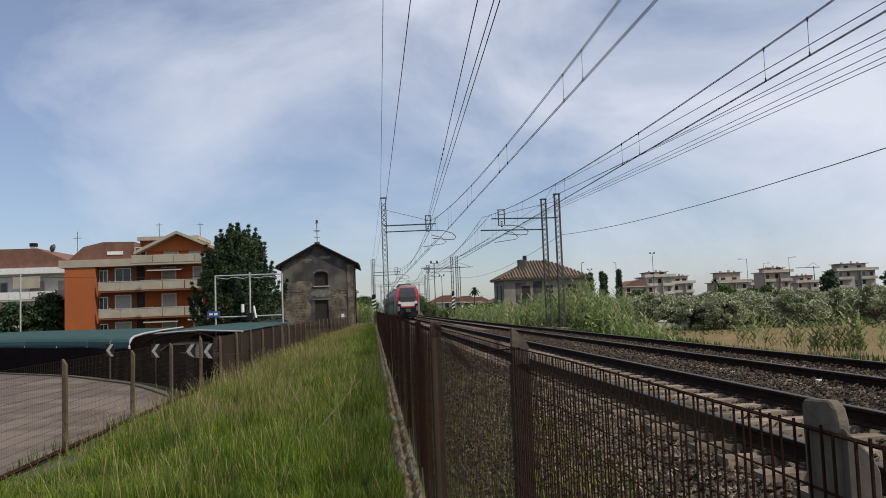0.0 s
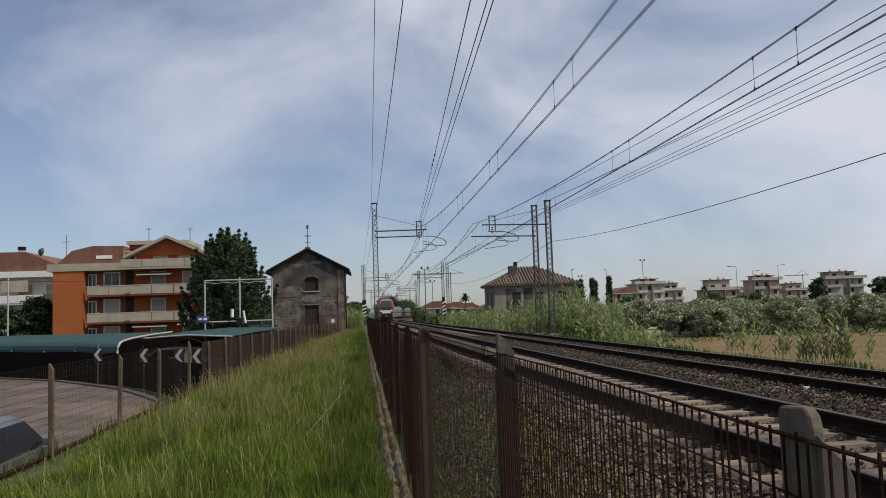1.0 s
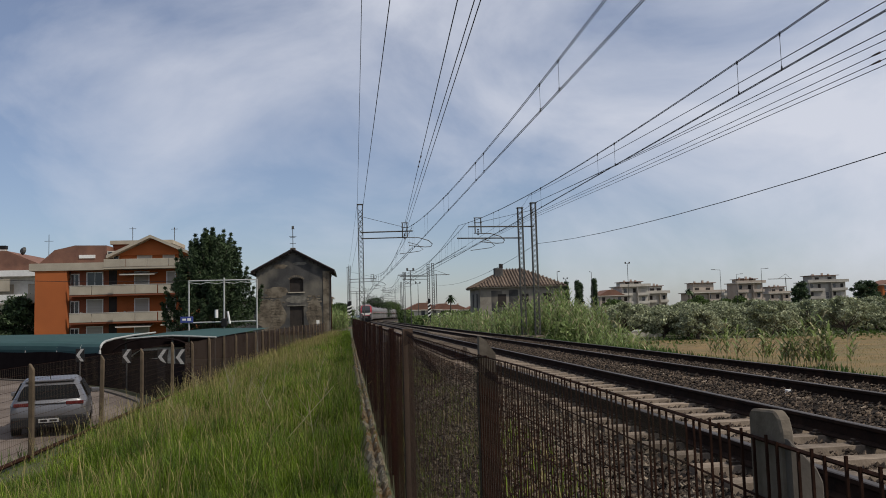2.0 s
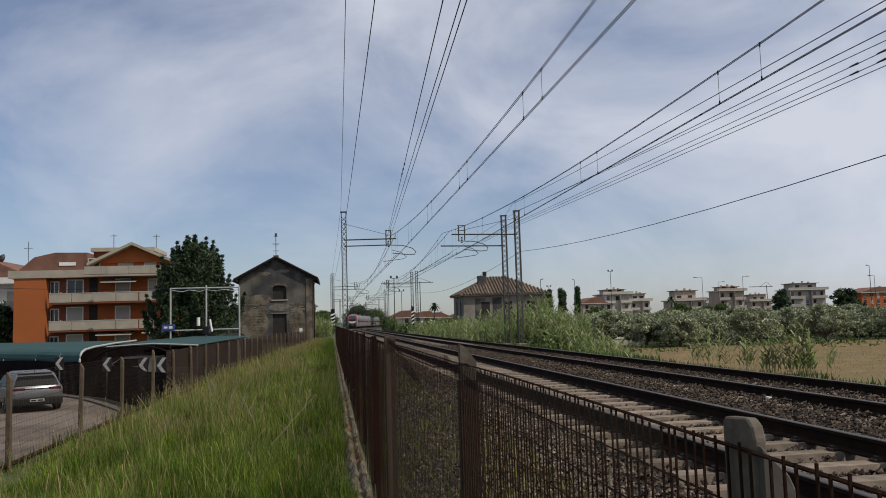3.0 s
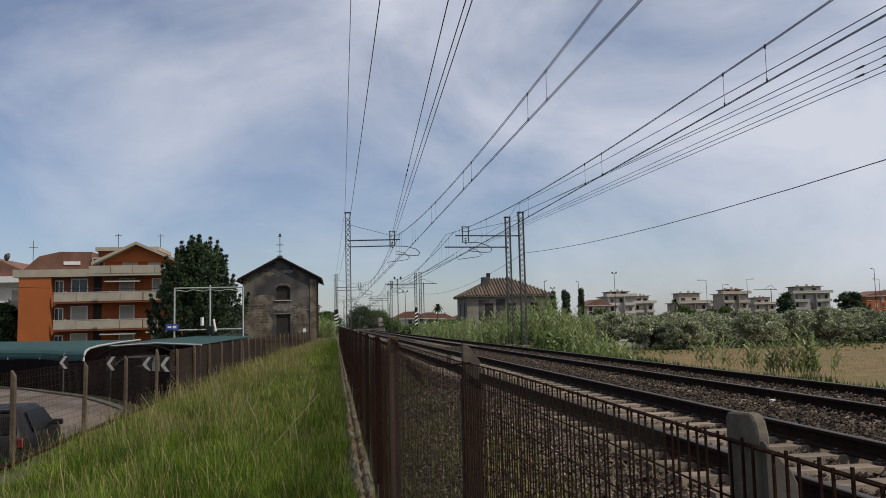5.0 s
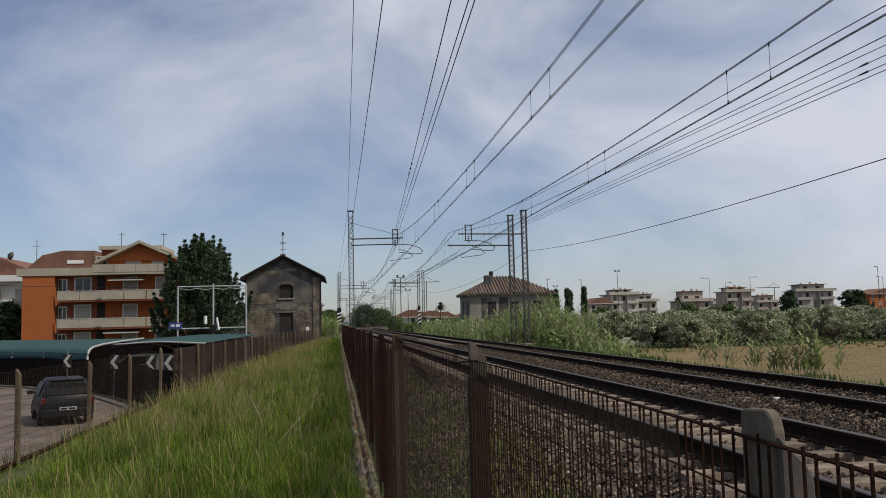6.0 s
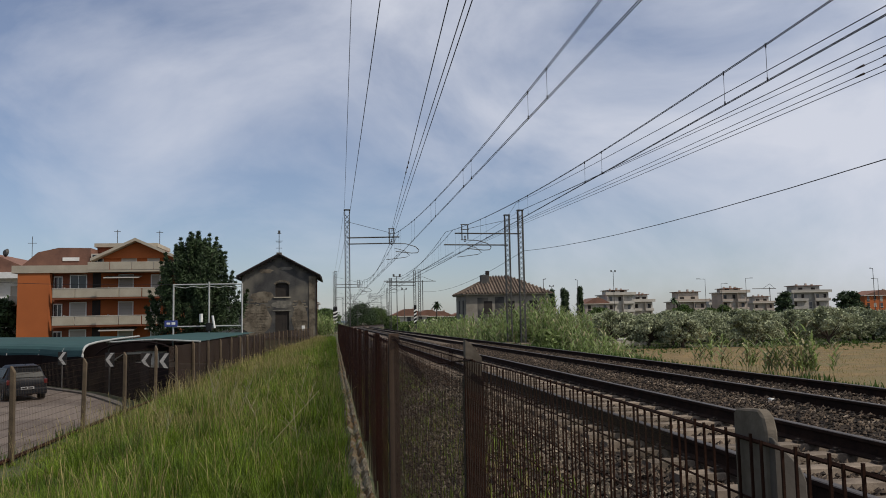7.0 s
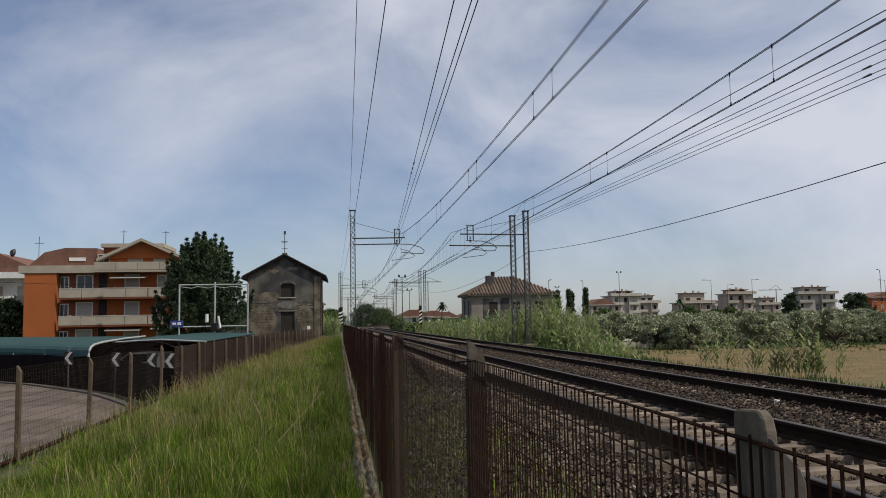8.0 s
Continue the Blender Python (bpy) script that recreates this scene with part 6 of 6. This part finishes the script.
# ---- cars ----
def car(name, label, length, width, height, paint, suv):
    """A hatchback car; its rear stands over the thing's origin and it heads along y."""
    c = thing(name, label, "car")
    W, L, H = width / 2, length, height
    belt = H * 0.60
    # stations from the rear: y, half width at the belt, belt height, half width at the roof, roof height, sill height
    st = [(0.0, 0.80, 0.52, 0.76, 0.56, 0.30), (0.06, 0.93, 0.58, 0.80, 0.62, 0.24), (0.22, 0.97, 0.60, 0.76, 0.80, 0.20), (0.50, 0.99, 0.60, 0.72, 0.955, 0.18), (0.95, 1.0, 0.60, 0.72, 0.99, 0.17), (1.7, 1.0, 0.59, 0.72, 1.0, 0.17),
          (2.3, 1.0, 0.585, 0.71, 0.97, 0.17), (2.75, 0.99, 0.58, 0.74, 0.80, 0.17), (3.15, 0.98, 0.575, 0.86, 0.60, 0.17), (3.8, 0.93, 0.54, 0.8, 0.545, 0.18), (4.15, 0.82, 0.46, 0.7, 0.465, 0.2), (4.3, 0.62, 0.36, 0.55, 0.365, 0.25)]
    k = L / 4.3
    bm = bmesh.new()
    rows = []
    for y, wb, zb, wr, zr, zs in st:
        y *= k
        ring = [(-W * wb * 0.9, zs * H), (-W * wb, zs * H + 0.14), (-W * wb, zb * H - 0.06), (-W * wb * 0.97, zb * H), (-W * wr, max(zr * H - 0.05, zb * H + 0.004)), (-W * wr * 0.86, zr * H)]
        ring += [(-x, z) for x, z in ring[::-1]]
        rows.append([bm.verts.new((x, y, z)) for x, z in ring])
    n = 12
    for a, b in zip(rows, rows[1:]):
        for i in range(n):
            bm.faces.new((a[i], a[(i + 1) % n], b[(i + 1) % n], b[i]))
    bm.faces.new(rows[0][::-1])
    bm.faces.new(rows[-1])
    bmesh.ops.recalc_face_normals(bm, faces=bm.faces[:])
    body = part("body", bm, paint, c, smooth=True)
    body.data.set_sharp_from_angle(angle=radians(38))
    # rear window lies on the slope of the tailgate
    bm = bmesh.new()
    v = [(bm.verts.new((-W * w, y * k - 0.03, z * H)), bm.verts.new((W * w, y * k - 0.03, z * H))) for w, y, z in ((0.78, 0.09, 0.66), (0.71, 0.215, 0.80), (0.63, 0.36, 0.885))]
    for p, q in zip(v, v[1:]):
        bm.faces.new((p[0], p[1], q[1], q[0]))
    r = bmesh.ops.extrude_face_region(bm, geom=bm.faces[:])
    bmesh.ops.translate(bm, vec=(0, 0.03, -0.012), verts=[e for e in r["geom"] if isinstance(e, bmesh.types.BMVert)])
    bmesh.ops.recalc_face_normals(bm, faces=bm.faces[:])
    part("rear_window", bm, M["car_glass"], body, "dark tinted rear window")
    part("spoiler", soft_box(-W * 0.62, W * 0.62, 0.40 * k, 0.8 * k, H * 0.945, H * 0.975, 0.012), paint, body)
    for s in (-1, 1):
        bm = bmesh.new()
        v = [bm.verts.new(p) for p in ((s * W * 0.985, 0.75 * k, H * 0.63), (s * W * 0.985, 2.85 * k, H * 0.61), (s * W * 0.775, 2.35 * k, H * 0.90), (s * W * 0.765, 0.75 * k, H * 0.92))]
        bm.faces.new(v)
        r = bmesh.ops.extrude_face_region(bm, geom=bm.faces[:])
        bmesh.ops.translate(bm, vec=(s * 0.012, 0, 0.006), verts=[e for e in r["geom"] if isinstance(e, bmesh.types.BMVert)])
        bmesh.ops.recalc_face_normals(bm, faces=bm.faces[:])
        part("side_window", bm, M["car_glass"], body)
        if suv:
            bm = soft_box(s * W * 0.42 - W * 0.45 if s < 0 else W * 0.42, s * W * 0.42 if s < 0 else W * 0.42 + W * 0.45, -0.01, 0.1, H * 0.545, H * 0.605, 0.015)
            part("tail_light", bm, M["red_lens"], body, "slim red tail light")
        else:
            part("tail_light", soft_box(s * W * 0.86 - 0.07, s * W * 0.86 + 0.07, 0.0, 0.14, H * 0.46, H * 0.6, 0.03), M["red_lens"], body, "red tail light")
        part("mirror", soft_box(s * (W + 0.1) - 0.1, s * (W + 0.1) + 0.1, 2.55 * k, 2.67 * k, H * 0.6, H * 0.69, 0.03), paint, body)
    bump = part("bumper", soft_box(-W * 0.93, W * 0.93, -0.06, 0.18, H * 0.17, H * 0.36, 0.05), M["black" if suv else "car_dark"], body, "dark plastic rear bumper")
    pz = H * (0.29 if suv else 0.36)
    pl = part("number_plate", soft_box(-0.24, 0.24, -0.085, -0.062, pz - 0.05, pz + 0.05, 0.008), M["arrow"], bump, "white plate with plain bars")
    part("plate_bars", boxes((-0.19, -0.03, -0.089, -0.0855, pz - 0.025, pz + 0.025), (0.02, 0.19, -0.089, -0.0855, pz - 0.025, pz + 0.025)), M["black"], pl)
    if suv:
        part("light_bar", boxes((-W * 0.42, W * 0.42, -0.015, 0.02, H * 0.57, H * 0.585)), M["black"], body)
    part("antenna", tubes([(0, 0.6 * k, H * 0.97), (0, 0.45 * k, H * 1.05)], 0.008, 5), M["black"], body)
    # wheels
    wheels = []
    R = 0.34 if suv else 0.3
    for y in (0.82 * k, 3.42 * k):
        for s in (-1, 1):
            bm = tube(bmesh.new(), (-0.11, 0, 0), (0.11, 0, 0), R, 20)
            bmesh.ops.bevel(bm, geom=[e for e in bm.edges if len(e.link_faces) == 2 and e.calc_face_angle() > 1.2], offset=0.02, segments=1, affect="EDGES")
            w = part("wheel", bm, M["tyre"], c)
            part("rim", tube(bmesh.new(), (s * 0.05, 0, 0), (s * 0.118, 0, 0), R * 0.62, 12), M["rim"], w)
            bm = bmesh.new()
            for q in range(5):
                a = q * 2 * math.pi / 5
                tube(bm, (s * 0.119, 0, 0), (s * 0.122, R * 0.55 * math.cos(a), R * 0.55 * math.sin(a)), 0.018, 5)
            part("spokes", bm, M["black"], w)
            wheels.append((w, s * (W - 0.12), y, R))
    return c, wheels


SUV, SUV_WHEELS = car("suv_car", "grey compact SUV driving away round the bend", 4.4, 1.86, 1.45, M["car_silver"], True)
HATCH, HATCH_WHEELS = car("hatchback_car", "dark blue-grey small hatchback driving away", 3.6, 1.54, 1.38, M["car_dark"], False)


VAN, _w = car("parked_car", "white car parked under the dark canopy", 4.4, 1.8, 1.44, M["cream"], True)
VAN.matrix_world = pose(-9.0, 46.5, ROAD_Z, 0, 0, 80)
for w, x, y, R in _w:
    w.matrix_basis = pose(x, y, R)


# ---- train ----
CAR_L = 21.0


def train_body(name, cab):
    """One car of the train; its rear end is at the origin and it heads along y."""
    t = thing(name, "red and silver-grey regional train car" + (" with a rounded cab end" if cab else ""), "train", group="train cars")
    # outline: half width and height round the car
    ring = [(-1.25, 0.35), (-1.4, 0.6), (-1.41, 2.2), (-1.36, 2.9), (-1.18, 3.5), (-0.8, 3.82), (0, 3.92)]
    ring += [(-x, z) for x, z in ring[-2::-1]]
    st = [(0.0, 1, 1)] if not cab else [(0.0, 0.80, 0.60), (0.25, 0.9, 0.78), (0.6, 0.95, 0.9), (1.1, 0.98, 0.97), (1.8, 1, 1)]
    st.append((CAR_L - 0.4, 1, 1))
    bm = bmesh.new()
    rows = []
    for y, w, h in st:
        rows.append([bm.verts.new((x * w, y, 0.35 + (z - 0.35) * h)) for x, z in ring])
    n = len(ring)
    for a, b in zip(rows, rows[1:]):
        for i in range(n):
            bm.faces.new((a[i], a[(i + 1) % n], b[(i + 1) % n], b[i]))
    bm.faces.new(rows[0][::-1])
    bm.faces.new(rows[-1])
    bmesh.ops.recalc_face_normals(bm, faces=bm.faces[:])
    body = part("body", bm, M["train_grey"], t, smooth=False)
    for s in (-1, 1):
        x = 1.412
        y0 = 3.2 if cab else 0.6
        lo, hi = sorted((s * x, s * (x + 0.012)))
        part("window_band", boxes((lo, hi, y0 + 0.6, CAR_L - 1.2, 1.75, 2.19)), M["glass"], body, "dark window band")
        part("red_band", boxes((lo, hi, y0, CAR_L - 0.6, 2.2, 2.27)), M["train_red"], body, "red stripe")
        for y in (7.0, 14.5):
            lo2, hi2 = sorted((s * (x + 0.013), s * (x + 0.03)))
            d = part("door", boxes((lo2, hi2, y - 0.7, y + 0.7, 0.6, 2.7)), M["galv"], body, "grey sliding door")
            lo3, hi3 = sorted((s * (x + 0.031), s * (x + 0.036)))
            part("door_window", boxes((lo3, hi3, y - 0.4, y + 0.4, 1.5, 2.5)), M["glass"], d)
    part("roof_gear", soft_box(-0.8, 0.8, 6, 14, 3.85, 4.15, 0.1), M["galv"], body)
    for y in (3.6, CAR_L - 3.2):
        b = part("bogie", boxes((-1.1, 1.1, y - 1.5, y + 1.5, 0.25, 0.6)), M["black"], t)
        for yy in (y - 1.1, y + 1.1):
            for s in (-0.73, 0.73):
                part("wheel", tube(bmesh.new(), (s - 0.06, yy, 0.43), (s + 0.06, yy, 0.43), 0.42, 14), M["rail_side"], b)
    if cab:
        def skin(rows, off, m, nm, lab):
            """A panel on the nose, from rows (half width, y, z) upwards."""
            bm = bmesh.new()
            v = [(bm.verts.new((-w, y - off, z)), bm.verts.new((w, y - off, z))) for w, y, z in rows]
            for a, b in zip(v, v[1:]):
                bm.faces.new((a[0], a[1], b[1], b[0]))
            r = bmesh.ops.extrude_face_region(bm, geom=bm.faces[:])
            bmesh.ops.translate(bm, vec=(0, 0.06, -0.02), verts=[e for e in r["geom"] if isinstance(e, bmesh.types.BMVert)])
            bmesh.ops.recalc_face_normals(bm, faces=bm.faces[:])
            return part(nm, bm, m, body, lab)
        skin([(1.2, 0.0, 1.85), (1.27, 0.02, 2.5), (1.24, 0.26, 3.1), (1.0, 0.62, 3.58)], 0.05, M["train_red"], "cab_surround", "red surround of the windscreen")
        skin([(0.8, 0.0, 1.95), (0.92, 0.0, 2.5), (0.92, 0.25, 3.1), (0.78, 0.55, 3.5)], 0.13, M["glass"], "windscreen", "large dark windscreen")
        skin([(0.72, 0.0, 1.45), (1.08, 0.0, 1.75), (1.02, 0.0, 2.02)], 0.11, M["white"], "nose_panel", "white nose panel")
        part("mask", soft_box(-1.16, 1.16, -0.10, 0.4, 0.5, 1.5, 0.12), M["black"], body, "black lower mask")
        part("red_lip", soft_box(-0.72, 0.72, -0.15, 0.1, 1.28, 1.42, 0.03), M["train_red"], body)
        part("skirt", soft_box(-0.95, 0.95, -0.12, 1.2, 0.2, 0.7, 0.1), M["black"], body, "black lower skirt")
        part("coupler_cover", soft_box(-0.3, 0.3, -0.4, 0.2, 0.75, 1.15, 0.06), M["galv"], body)
        for s in (-1, 1):
            part("nose_cheek", soft_box(s * 1.05 - 0.16, s * 1.05 + 0.16, -0.13, 0.3, 0.9, 1.45, 0.05), M["train_grey"], body, "grey cheek beside the mask")
            part("lamp_cluster", soft_box(s * 0.96 - 0.2, s * 0.96 + 0.2, -0.15, 0.2, 1.5, 1.72, 0.05), M["black"], body, "dark lamp cluster")
    return t


TRAIN = [train_body("train_end_car", True)] + [train_body("train_car", False) for _ in range(9)]


# ---- what moves ----
def along(path, t):
    for (a, p), (b, q) in zip(path, path[1:]):
        if t <= b:
            k = (t - a) / (b - a)
            return Vector(p).lerp(Vector(q), k)
    return Vector(path[-1][1])


def drive(c, wheels, path):
    """A car along its way, its nose on the line of travel; the wheels roll."""
    rows, dist, last = [], 0.0, None
    turns = []
    for i in range(0, 241):
        t = i / 30
        p = sum((along(path, min(8.6, max(0, t + d))) for d in (-0.25, -0.12, 0, 0.12, 0.25)), Vector((0, 0))) / 5
        q = sum((along(path, min(9.0, t + 0.45 + d)) for d in (-0.25, -0.12, 0, 0.12, 0.25)), Vector((0, 0))) / 5
        d = q - p
        rz = math.degrees(math.atan2(-d.x, d.y))
        if last is not None:
            dist += (p - last).length
        last = p
        turns.append((t, dist))
        if i % 6 == 0:
            rows.append((t, pose(p.x, p.y, ROAD_Z + 0.005, 0, 0, rz)))
    walk(c, rows)
    for w, x, y, R in wheels:
        walk(w, [(t, pose(x, y, R, -math.degrees(s / R), 0, 0)) for t, s in turns])


def train_run():
    speed, start = 45.0, 90.0
    for i, c in enumerate(TRAIN):
        rows = []
        for k in range(0, 33):
            t = k * 0.25
            s = start + speed * t + CAR_L * i
            a, b = bend(s), bend(s + CAR_L - 1)
            rows.append((t, pose(T1 + a, s, 0.0, 0, 0, -math.degrees(math.atan2(b - a, CAR_L - 1)))))
        walk(c, rows)


SUV_WAY = [(0, (-5.7, 2.0)), (1.0, (-6.0, 11.15)), (1.6, (-6.6, 18.0)), (2.8, (-9.75, 29.3)), (3.2, (-11.45, 33.0)), (3.6, (-13.45, 36.5)), (4.6, (-20.5, 43.2)), (6.0, (-33, 49.5)), (9.0, (-58, 56))]
HATCH_WAY = [(0, (-6.0, -31)), (3.5, (-6.0, 2.0)), (4.5, (-6.1, 11.6)), (5.8, (-7.4, 23.8)), (6.0, (-8.0, 25.7)), (6.5, (-9.85, 29.75)), (7.0, (-12.0, 33.8)), (7.4, (-13.5, 36.5)), (8.0, (-16.5, 40.5)), (9.0, (-22.5, 44.6))]


def motions():
    drive(SUV, SUV_WHEELS, SUV_WAY)
    drive(HATCH, HATCH_WHEELS, HATCH_WAY)
    train_run()


motions()
